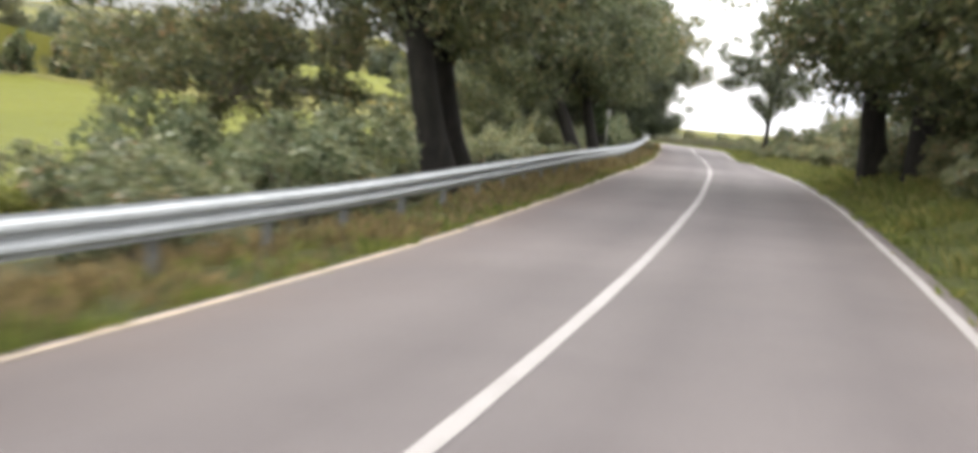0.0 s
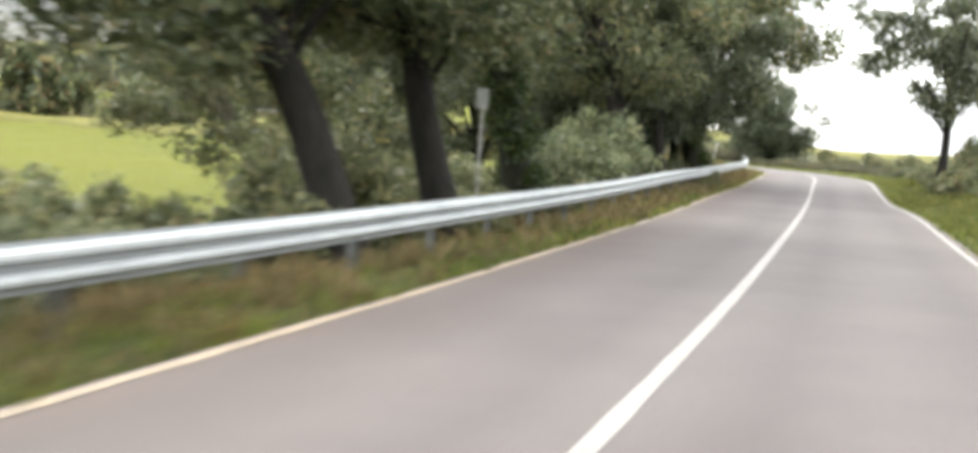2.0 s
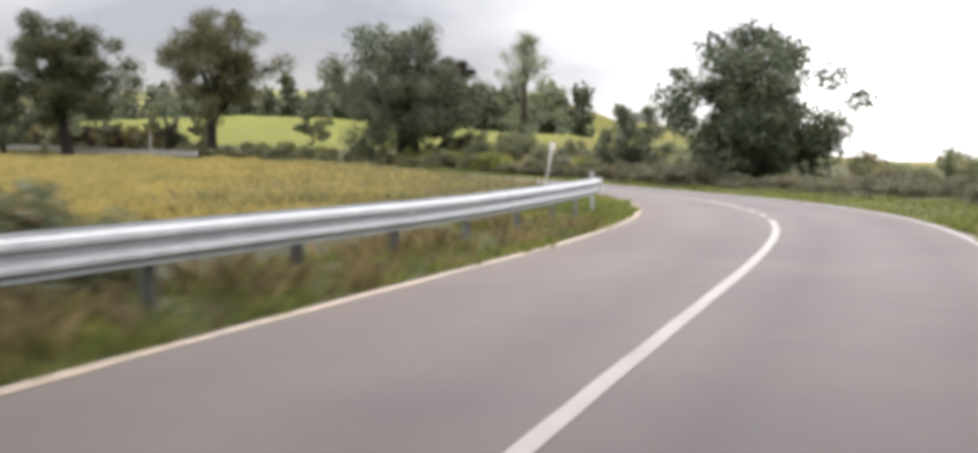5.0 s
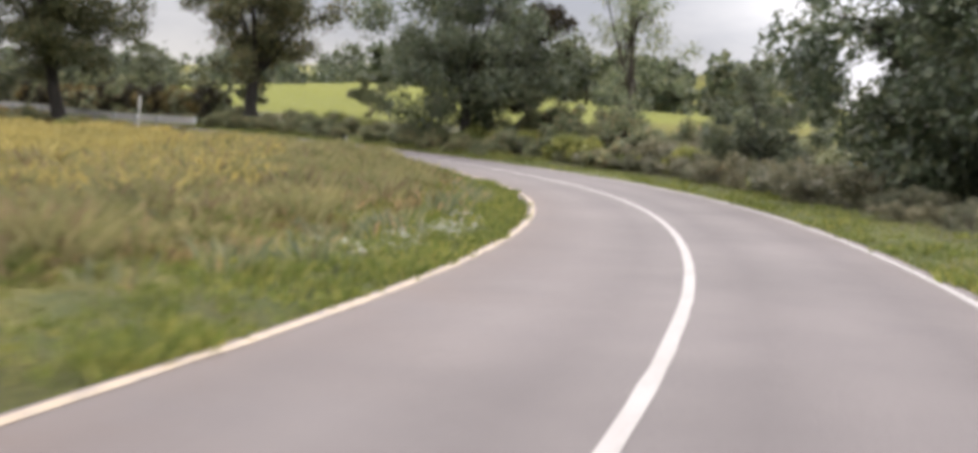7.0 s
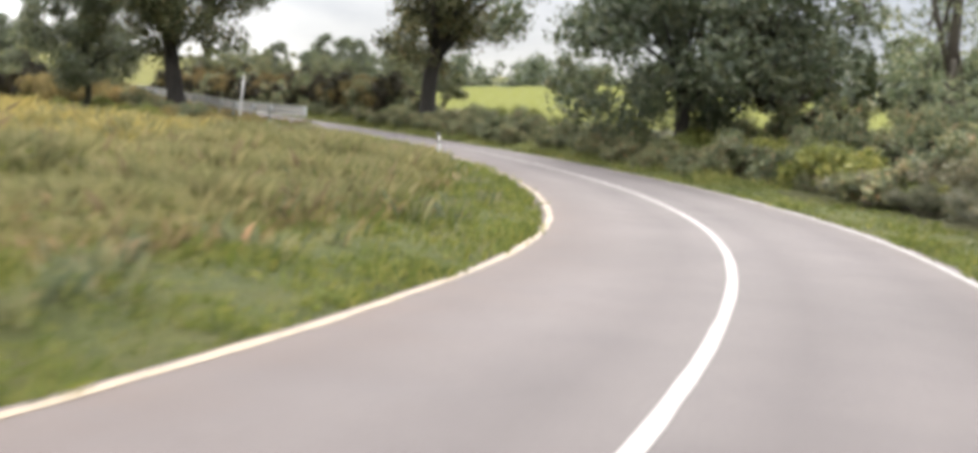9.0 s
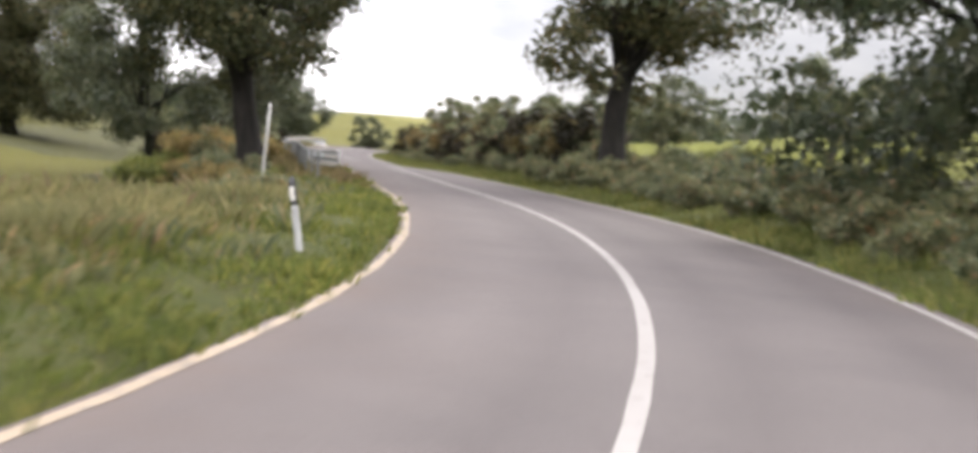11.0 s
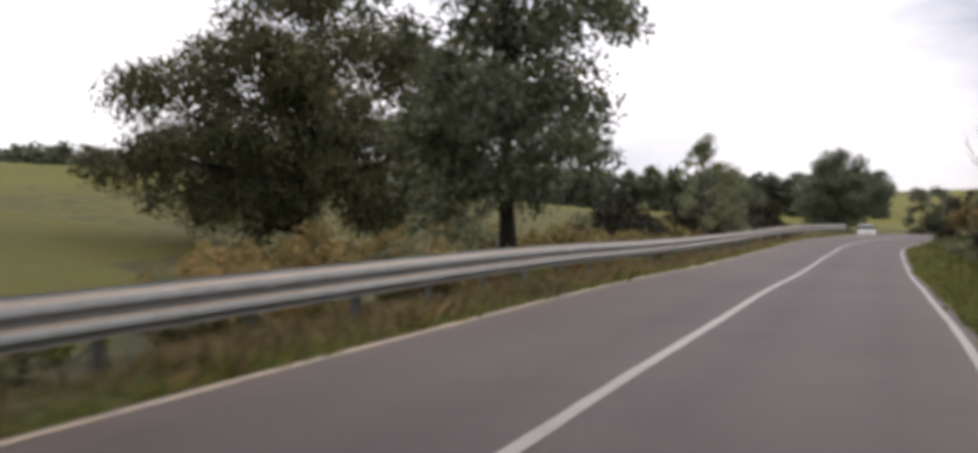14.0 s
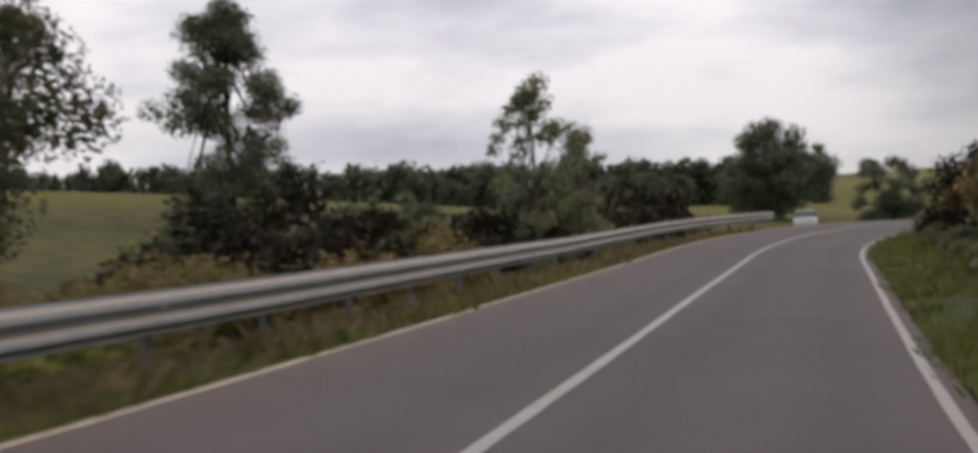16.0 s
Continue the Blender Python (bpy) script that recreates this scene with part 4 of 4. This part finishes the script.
bush_pale = make_bush("willow_shrub", "willow shrub", "pale grey-green willowy bush", 14, 2.8, 2.6, 2500, 0.13, LEAF_PALE)
bush_lime = make_bush("field_shrub", "field shrub", "yellow-green leafy bush at the field edge", 15, 2.2, 1.6, 2000, 0.13, LEAF_LIME)
brng = random.Random(21)


def hedge(kind, s0, s1, step, off, wobble, size, spread_size=0.25):
    rows, s = [], s0
    while s < s1:
        rows.append((s + brng.uniform(-0.5, 0.5), off + brng.uniform(-wobble, wobble), brng.uniform(0, 360), size * brng.uniform(1 - spread_size, 1 + spread_size), brng.uniform(0.85, 1.15)))
        s += step * brng.uniform(0.8, 1.2)
    plant(kind, rows)


# first stretch: scrub below the rail, bank on the other side
hedge(bush_green, 28, 130, 3.2, -6.2, 1.0, 0.66)
hedge(bush_pale, 34, 56, 4.0, -7.8, 1.4, 1.0)
hedge(bush_pale, 74, 82, 4.0, -7.8, 1.0, 0.9)
hedge(bush_pale, 56, 84, 4.0, -12.0, 1.0, 1.2)
hedge(bush_pale, 99, 126, 5.0, -7.8, 1.4, 0.9)
hedge(bush_lime, 50, 78, 4.0, -13, 2.0, 1.2)
hedge(bush_pale, 46, 80, 5.0, -15, 2.5, 1.2)
hedge(bush_lime, 40, 128, 9, -10.5, 2.0, 1.0)
hedge(bush_tall, 30, 58, 6, -9.5, 1.6, 1.0)
hedge(bush_tall, 104, 128, 6, -10.5, 1.6, 0.9)
hedge(bush_green, 112, 128, 2.5, -5.6, 0.4, 0.8)
plant(bush_pale, [(103.5, -5.6, 30, 1.25, 1.1), (100.5, -5.8, 120, 1.1, 1.0)])
hedge(bush_pale, 90, 97, 2.2, -8.8, 0.8, 1.25)
hedge(bush_pale, 79, 89, 2.4, -12.0, 0.8, 0.95)
hedge(bush_green, 76, 90, 2.0, -8.0, 0.6, 0.9)
hedge(bush_green, 66, 146, 2.6, 5.3, 0.4, 0.68)
hedge(bush_tall, 40, 130, 4.0, 7.4, 0.6, 0.78)
hedge(bush_green, 40, 70, 2.2, 5.6, 0.4, 0.75)
hedge(bush_tall, 46, 74, 3.0, 6.6, 0.5, 0.85)
# a sprig grows over the rail
plant(bush_green, [(111.2, -3.25, 40, 0.33, 1.5)])
# the bend: outer side
hedge(bush_dull, 140, 177, 1.7, 6.0, 0.5, 0.46)
hedge(bush_dull, 177, 197, 2.0, 6.0, 0.5, 0.78)
hedge(bush_dull, 142, 177, 1.9, 7.6, 0.7, 0.55)
hedge(bush_dull, 177, 197, 2.4, 7.6, 0.7, 0.98)
hedge(bush_green, 197, 205, 2.0, 6.2, 0.5, 0.8)
hedge(bush_lime, 197, 209, 2.2, 7.4, 0.6, 1.0)
hedge(bush_green, 148, 174, 2.6, 11.5, 0.8, 0.95)
hedge(bush_pale, 178, 204, 7.0, 8.8, 0.8, 0.85)
hedge(bush_tall, 196, 212, 3.6, 8.2, 0.8, 0.75)
hedge(bush_lime, 184, 224, 4.0, 6.9, 0.8, 0.85)
hedge(bush_green, 204, 226, 2.6, 5.4, 0.4, 0.60)
hedge(bush_tall, 184, 208, 2.2, 10.8, 1.0, 0.82)
hedge(bush_pale, 188, 206, 3.0, 12.6, 1.0, 0.9)
hedge(bush_brown, 190, 206, 5.0, 9.4, 0.8, 1.1)
hedge(bush_lime, 188, 204, 4.0, 7.4, 0.5, 1.0)
hedge(bush_dull, 191, 198, 1.8, 9.3, 0.6, 1.3)
hedge(bush_tall, 198, 206, 2.2, 9.3, 0.6, 0.9)
hedge(bush_green, 204, 232, 2.0, 4.4, 0.2, 0.55)
hedge(bush_green, 206, 232, 2.2, 5.9, 0.3, 0.80)
# last straight
hedge(bush_tall, 232, 286, 4.4, 5.8, 0.3, 0.84)
hedge(bush_high, 233, 286, 3.4, 5.9, 0.3, 0.74)
hedge(bush_top, 236, 286, 2.2, 6.7, 0.3, 0.98)
hedge(bush_green, 226, 292, 2.4, 4.8, 0.2, 0.52)
hedge(bush_green, 224, 246, 2.6, -6.0, 0.8, 0.70)
hedge(bush_green, 246, 302, 4.6, -6.3, 0.7, 0.9)
hedge(bush_gold, 240, 276, 1.9, -6.0, 0.6, 1.05)
hedge(bush_gold, 244, 280, 2.2, -7.6, 0.8, 1.3)
hedge(bush_brown, 262, 300, 2.6, -7.0, 1.0, 1.1)
hedge(bush_brown, 256, 292, 3.4, -10.5, 1.6, 0.9)
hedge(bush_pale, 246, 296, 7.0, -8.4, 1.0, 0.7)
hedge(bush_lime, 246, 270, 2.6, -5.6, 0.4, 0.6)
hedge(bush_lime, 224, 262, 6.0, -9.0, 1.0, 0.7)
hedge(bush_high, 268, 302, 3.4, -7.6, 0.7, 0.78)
hedge(bush_tall, 270, 302, 4.0, -8.8, 0.8, 0.9)
plant(bush_brown, [(300, -9.5, 20, 1.5, 1.1), (303.5, -11.0, 90, 1.7, 1.2), (307, -12.5, 160, 1.8, 1.2), (311, -15, 250, 2.0, 1.2)])
# dark weed clumps in the meadow
hedge(bush_green, 144, 182, 2.6, -5.0, 0.7, 0.17)
hedge(bush_green, 146, 178, 3.4, -7.4, 1.2, 0.2)
hedge(bush_brown, 150, 176, 4.4, -6.4, 1.0, 0.2)
# brambles among the meadow's far edge
hedge(bush_gold, 219, 236, 2.4, -6.8, 1.0, 0.6)
hedge(bush_green, 212, 224, 2.0, -5.4, 0.7, 0.45)


# ---- grass ----
def grass(name, label, bands, density, height, mat, seed, blades=6, width=0.012, spread=0.10):
    """Tufts of bent blades over bands of station and distance; one object."""
    rng = np.random.default_rng(seed)
    px, py = [], []
    for s0, s1, o0, o1 in bands:
        n = int(abs((s1 - s0) * (o1 - o0)) * density)
        s, o = rng.uniform(s0, s1, n), rng.uniform(o0, o1, n)
        h = np.interp(s, ST, ROAD_H)
        px.append(np.interp(s, ST, ROAD_X) + o * np.cos(h))
        py.append(np.interp(s, ST, ROAD_Y) + o * np.sin(h))
    px, py = np.concatenate(px), np.concatenate(py)
    z, s, o = terrain(px, py)
    keep = (o < -LANE_L - 0.06) | (o > LANE_R + 0.12)
    clump = np.sin(px * 1.7 + 2 * np.sin(py * 0.9)) * np.sin(py * 1.9 + np.sin(px * 1.1))
    keep &= rng.random(len(px)) < 0.62 + 0.38 * clump
    px, py, z, clump = px[keep], py[keep], z[keep], clump[keep]
    n = len(px)
    P = np.repeat(np.stack([px, py, z - 0.03], 1), blades, 0)
    m = n * blades
    a = rng.uniform(0, 2 * math.pi, m)
    L = height * (0.45 + 0.75 * rng.random(m)) * np.repeat(0.8 + 0.35 * clump, blades)
    out = spread * rng.random(m)
    dirn = np.stack([np.cos(a), np.sin(a), np.zeros(m)], 1)
    side = np.stack([-np.sin(a), np.cos(a), np.zeros(m)], 1) * (width * (0.7 + 0.6 * rng.random(m)))[:, None]
    root = P + dirn * out[:, None]
    bend = (0.15 + 0.5 * rng.random(m))[:, None]
    mid = root + dirn * (L[:, None] * bend * 0.35) + np.array([0, 0, 1.0]) * (L * 0.6)[:, None]
    tip = root + dirn * (L[:, None] * bend) + np.array([0, 0, 1.0]) * (L * (1.05 - 0.35 * bend[:, 0]))[:, None]
    v = np.stack([root - side, root + side, mid, tip], 1).reshape(-1, 3)
    b = (np.arange(m) * 4)[:, None]
    f = np.concatenate([b + np.array([0, 1, 2]), b + np.array([1, 3, 2])], 0)
    me = fast_mesh(name, v, f, mat)
    return tagged(new(name, me), label, "grass", kind="stuff")


grass("verge_grass", "short green grass along the road's edges", [(22, 140, -4.8, -2.55), (22, 140, 2.83, 4.8), (140, 215, 2.83, 5.4), (140, 220, -5.2, -2.55), (215, 300, 2.83, 4.5), (218, 300, -4.8, -2.55), (140, 216, -5.2, -2.6)], 26, 0.17, GRASS_GREEN, 31)
grass("edge_grass", "longer grass hanging over the painted edge line", [(22, 300, -3.1, -2.57), (140, 215, 2.84, 3.2)], 30, 0.20, GRASS_GREEN, 36)
grass("dry_grass", "dry straw-coloured grass under the rail", [(25, 140, -4.6, -2.75), (218, 300, -3.5, -2.75), (222, 300, -3.4, -2.8), (222, 300, -4.8, -3.4), (140, 215, -6.5, -4.4)], 15, 0.32, GRASS_DRY, 32, 7, 0.009)
grass("meadow_grass", "tall golden and green meadow grass in the bend", [(138, 216, -26, -9.5), (138, 172, -9.5, -7.5)], 18, 0.46, GRASS_GOLD, 33, 11, 0.0055, 0.30)
grass("meadow_mixed_grass", "dull olive and tan grass round the meadow's edge", [(140, 217, -12, -5.0), (184, 215, -9, -4.6)], 16, 0.46, GRASS_OLIVE, 38, 11, 0.0055, 0.30)
grass("meadow_weeds", "dull olive weeds in the meadow and on the bank", [(138, 168, -8.5, -4.6), (168, 220, -12, -4.4), (184, 216, -8, -4.2), (216, 232, -7, -4.0), (200, 300, 3.1, 5.2), (24, 140, 3.3, 5.2)], 18, 0.30, LEAF_WEED, 34, 8, 0.010, 0.24)
grass("meadow_tufts", "dark green weed tufts in the meadow", [(150, 216, -8.5, -3.6), (196, 222, -7, -3.8)], 1.6, 0.34, LEAF_BUSH, 37, 26, 0.020, 0.34)
grass("meadow_seed_heads", "reddish brown seed heads of wild grass", [(140, 222, -13, -5.0), (146, 170, -9, -5.0)], 1.6, 0.52, SEED, 35, 7, 0.006, 0.35)


# ---- wild flowers in the meadow's edge ----
def build_flowers():
    rng = np.random.default_rng(41)
    v, f, stalk = [], [], []
    clusters = [(158.0, -3.6, 7), (159.1, -3.35, 9), (160.3, -3.2, 5), (161.9, -3.3, 9), (162.7, -3.15, 5), (164.8, -3.4, 6)]
    for s, o in [(cs + rng.normal() * 0.30, co + rng.normal() * 0.16) for cs, co, k in clusters for _ in range(k)]:
        p = ground_at(s, min(o, -3.0))
        h = rng.uniform(0.12, 0.26)
        stalk += [len(f) + q for q in range(6)]
        tube([tuple(p), (p.x + 0.03, p.y, p.z + h)], [0.006, 0.004], 4, v, f)
        for _ in range(12):
            c = Vector((p.x, p.y, p.z + h)) + Vector((rng.normal() * 0.045, rng.normal() * 0.045, rng.normal() * 0.02))
            k = len(v)
            r = 0.013
            v += [c + Vector((r, 0, 0)), c + Vector((0, r, 0.004)), c + Vector((-r, 0, 0)), c + Vector((0, -r, 0.004))]
            f.append((k, k + 1, k + 2, k + 3))
    return tagged(new("wild_flowers", mesh_of("wild_flowers", v, f, [FLOWER, GRASS_GREEN], [1 if k in set(stalk) else 0 for k in range(len(f))])), "white umbel flowers among the verge grass", "flowers", kind="stuff")


build_flowers()


# ---- marker posts and delineators ----
def round_post(r, h, mat, name="pole", sides=12):
    v, f = tube([(0, 0, -0.3), (0, 0, 0.0), (0, 0, h * 0.5), (0, 0, h)], [r, r, r, r * 0.96], sides)
    return mesh_of(name, v, f, mat, smooth=True)


def marker_post(s, off, height, plate_w, plate_h, lean_x, lean_y, label, r=0.022):
    root = new("marker_post")
    tagged(root, label, "marker post", group="roadside marker posts")
    part_of("pole", round_post(r, height, GREY_POLE), root)
    if plate_w:
        pl = part_of("plate", box_mesh("plate", plate_w, 0.012, height - plate_h, height + 0.02, WHITE, 0.004), root, "small blank white plate")
        pl.location = (0, -0.036, 0)
        cl = part_of("clamp", box_mesh("clamp", 0.08, 0.07, height - plate_h * 0.6, height - plate_h * 0.4, GREY_POLE, 0.005), root)
        cl.location = (0, 0.0, 0)
    p = ground_at(s, off)
    root.matrix_basis = heading_pose(p, s) @ Matrix.Rotation(radians(lean_y), 4, "Y") @ Matrix.Rotation(radians(lean_x), 4, "X")
    return root


marker_post(88.6, -4.85, 2.38, 0.19, 0.30, 0, 1.5, "pale steel post with a small white plate behind the rail", 0.019)
marker_post(148.3, -4.8, 1.46, 0.12, 0.16, -2, 11, "leaning pale post with a small white plate in the meadow")
marker_post(222.0, -5.2, 2.1, 0.0, 0.0, 0, 3.5, "bare pale wooden-looking post near the rail's end", 0.034)


def delineator(s, off, lean, label, sunk=0.0):
    root = new("delineator_post")
    tagged(root, label, "delineator", group="road delineators")
    v, f = [], []
    n = 8
    for z, r in ((-0.3, 0.060), (0.72, 0.056)):
        for k in range(n):
            a = 2 * math.pi * k / n
            v.append(Vector((r * 0.7 * math.cos(a), r * math.sin(a), z)))
    f = [(k, (k + 1) % n, n + (k + 1) % n, n + k) for k in range(n)] + [tuple(range(n, 2 * n))]
    part_of("body", mesh_of("body", v, f, WHITE, smooth=False), root, "white plastic body")
    v, f = [], []
    for z, r in ((0.68, 0.060), (0.93, 0.056), (0.96, 0.040)):
        for k in range(n):
            a = 2 * math.pi * k / n
            v.append(Vector((r * 0.7 * math.cos(a), r * math.sin(a), z + (0.03 * math.sin(a) if z > 0.9 else 0))))
    f = [(i * n + k, i * n + (k + 1) % n, (i + 1) * n + (k + 1) % n, (i + 1) * n + k) for i in range(2) for k in range(n)] + [tuple(range(2 * n, 3 * n))]
    part_of("band", mesh_of("band", v, f, BLACK, smooth=False), root, "black slanted band")
    rf = part_of("reflector", box_mesh("reflector", 0.012, 0.045, 0.73, 0.88, REFLECTOR, 0.004), root, "pale reflector")
    rf.location = (0.0, 0.0, 0)
    rf.matrix_basis = Matrix.Translation((0.0, -0.055, 0)) @ Matrix.Rotation(math.pi / 2, 4, "Z")
    root.matrix_basis = heading_pose(ground_at(s, off) - Vector((0, 0, sunk)), s) @ Matrix.Rotation(radians(lean), 4, "Y")
    return root


delineator(203.0, -3.42, -9.0, "white plastic delineator with a black band, leaning in the grass", 0.2)
delineator(289.0, -4.3, 2.0, "white delineator behind the rail")
delineator(294.0, -4.4, -2.0, "white delineator behind the rail")


# ---- parked car far down the road ----
def prism(outline, y0, y1, mat, name):
    """A side outline (x, z) carried across from y0 to y1, a little narrower at the top."""
    zs = [z for _, z in outline]
    lo, hi = min(zs), max(zs)
    v = []
    for side in (0, 1):
        for x, z in outline:
            k = 0.12 * (z - lo) / (hi - lo + 1e-6)
            y = (y0 + k) if side == 0 else (y1 - k)
            v.append(Vector((x, y, z)))
    n = len(outline)
    f = [tuple(range(n)), tuple(reversed(range(n, 2 * n)))] + [((i + 1) % n, i, n + i, n + (i + 1) % n) for i in range(n)]
    return mesh_of(name, v, f, mat)


def build_car(m):
    root = new("car")
    tagged(root, "small white hatchback parked by the roadside", "car")
    part_of("body", prism([(-1.9, 0.25), (-1.95, 0.55), (-1.85, 0.85), (-0.9, 0.95), (1.7, 0.95), (1.9, 0.8), (1.92, 0.4), (1.85, 0.25)], -0.83, 0.83, WHITE, "body"), root)
    cab = part_of("cabin", prism([(-0.95, 0.94), (-0.35, 1.42), (1.15, 1.45), (1.72, 0.94)], -0.76, 0.76, CAR_GLASS, "cabin"), root, "dark tinted windows")
    part_of("roof", prism([(-0.40, 1.40), (-0.34, 1.46), (1.12, 1.49), (1.22, 1.41)], -0.68, 0.68, WHITE, "roof"), root)
    for x in (-1.25, 1.2):
        for y in (-0.74, 0.74):
            v, f = [], []
            tube([(x, y - 0.1, 0.31), (x, y - 0.08, 0.31), (x, y + 0.08, 0.31), (x, y + 0.1, 0.31)], [0.27, 0.31, 0.31, 0.27], 16, v, f)
            w = part_of("wheel", mesh_of("tyre", v, f, BLACK), root, "black tyre")
            v, f = tube([(x, y - 0.105, 0.31), (x, y + 0.105, 0.31)], [0.18, 0.18], 12)
            part_of("rim", mesh_of("rim", v, f, STEEL), w, "grey rim")
    for y in (-0.6, 0.6):
        hl = part_of("headlight", box_mesh("headlight", 0.06, 0.28, 0.62, 0.78, REFLECTOR, 0.02), root, "clear headlight")
        hl.location = (-1.90, y, 0)
        tl = part_of("tail_light", box_mesh("tail_light", 0.05, 0.22, 0.65, 0.85, TAIL_RED, 0.02), root, "red tail light")
        tl.location = (1.89, y, 0)
    root.matrix_basis = m
    return root


build_car(heading_pose(ground_at(325, -19.5) + Vector((0, 0, 0.0)), 310.2, math.pi / 2 + 0.5))


# ---- house on the hill ----
def build_house(x, y, turn, size, label):
    z = float(terrain([x], [y])[0][0])
    root = new("house")
    tagged(root, label, "house")
    w, d, h = 11.0 * size, 8.0 * size, 5.6 * size
    part_of("wall", box_mesh("wall", w, d, -2.0, h, PLASTER, 0.03), root)
    e = 0.5
    v = [(-w / 2 - e, -d / 2 - e, h - 0.1), (w / 2 + e, -d / 2 - e, h - 0.1), (w / 2 + e, d / 2 + e, h - 0.1), (-w / 2 - e, d / 2 + e, h - 0.1), (-w / 2 - e, 0, h + 1.9 * size), (w / 2 + e, 0, h + 1.9 * size)]
    f = [(0, 1, 5, 4), (2, 3, 4, 5), (0, 4, 3), (1, 2, 5), (3, 2, 1, 0)]
    part_of("roof", mesh_of("roof", v, f, ROOF_TILE), root, "orange clay-tiled gable roof")
    for face in (-1, 1):
        for k in range(3):
            for floor in range(2):
                win = part_of("window", box_mesh("window", 1.0, 0.12, 0.9 + floor * 2.8, 2.2 + floor * 2.8, CAR_GLASS, 0.01), root, "dark window")
                win.location = ((k - 1) * w / 3.4, face * (d / 2 + 0.02), 0)
    root.matrix_basis = Matrix.Translation((x, y, z)) @ Matrix.Rotation(radians(turn), 4, "Z")
    return root


build_house(-390.0, -40.0, 20, 1.1, "far hillside house with an orange tiled roof")


# ---- far woods ----
def build_woods(name, places, label, seed, leaf, tall=9.0):
    """Distant trees as one mass of leaf clumps."""
    rng = np.random.default_rng(seed)
    c, r, kinds = [], [], []
    tv, tf = [], []
    px, py = np.array([p[0] for p in places]), np.array([p[1] for p in places])
    gz = terrain(px, py)[0]
    for (x, y), z in zip(places, gz):
        h = tall * rng.uniform(0.65, 1.15)
        spire = rng.random() < 0.16
        wide = h * (0.10 if spire else rng.uniform(0.32, 0.48))
        if spire:
            h *= 1.25
        for k in range(9 if not spire else 7):
            u = (k + 0.5) / (7 if spire else 9)
            prof = (1 - u) * 0.9 + 0.12 if spire else math.sin(math.pi * (0.22 + 0.72 * u))
            a = rng.uniform(0, 2 * math.pi)
            q = 0.0 if spire else wide * prof * 0.75 * rng.random()
            c.append((x + q * math.cos(a), y + q * math.sin(a), z + h * (0.08 + 0.9 * u)))
            r.append(wide * (prof if spire else 0.45 + 0.35 * rng.random()))
        tube([(x, y, z - 0.5), (x, y, z + h * 0.5)], [0.22, 0.12], 5, tv, tf)
    v, f = leaves(rng, c, r, len(places) * 300, 0.85, 0.95, 0.0, 3)
    part_me = fast_mesh(name, v, f, leaf)
    root = tagged(new(name, part_me), label, "woods", kind="stuff")
    tr = part_of("trunk_mass", mesh_of("trunk_mass", tv, tf, BARK), root)
    tagged(tr, kind="stuff")
    return root


def arc(eye, az0, az1, d0, d1, n, seed):
    rng = np.random.default_rng(seed)
    out = []
    for k in range(n):
        a, d = radians(rng.uniform(az0, az1)), rng.uniform(d0, d1)
        out.append((eye[0] - math.sin(a) * d, eye[1] + math.cos(a) * d))
    return out


build_woods("far_wood", arc((-145, 163), 96, 142, 180, 232, 420, 51), "dark wood with pointed cypresses along the hill", 52, LEAF_DARK, 6.3)
build_woods("field_edge_trees", [tuple(at(q, 60 + 9 * math.sin(q * 1.3) + 0.1 * (q - 225)))[:2] for q in np.arange(222, 300, 1.6)], "row of dark trees along the far edge of the green field", 55, LEAF_DARK, 5.5)
build_woods("hill_wood", arc((-60, 147), 50, 76, 200, 255, 120, 53), "belt of dark trees behind the bright field", 54, LEAF_DARK, 9.0)
vrng = np.random.default_rng(61)
build_woods("field_hedgerow", [(-113 + 25 * u + vrng.normal() * 1.5, 83 + 40 * u + vrng.normal() * 1.5) for u in np.linspace(0, 1, 46)], "low hedgerow with small trees between two fields", 62, LEAF_BUSH, 3.6)
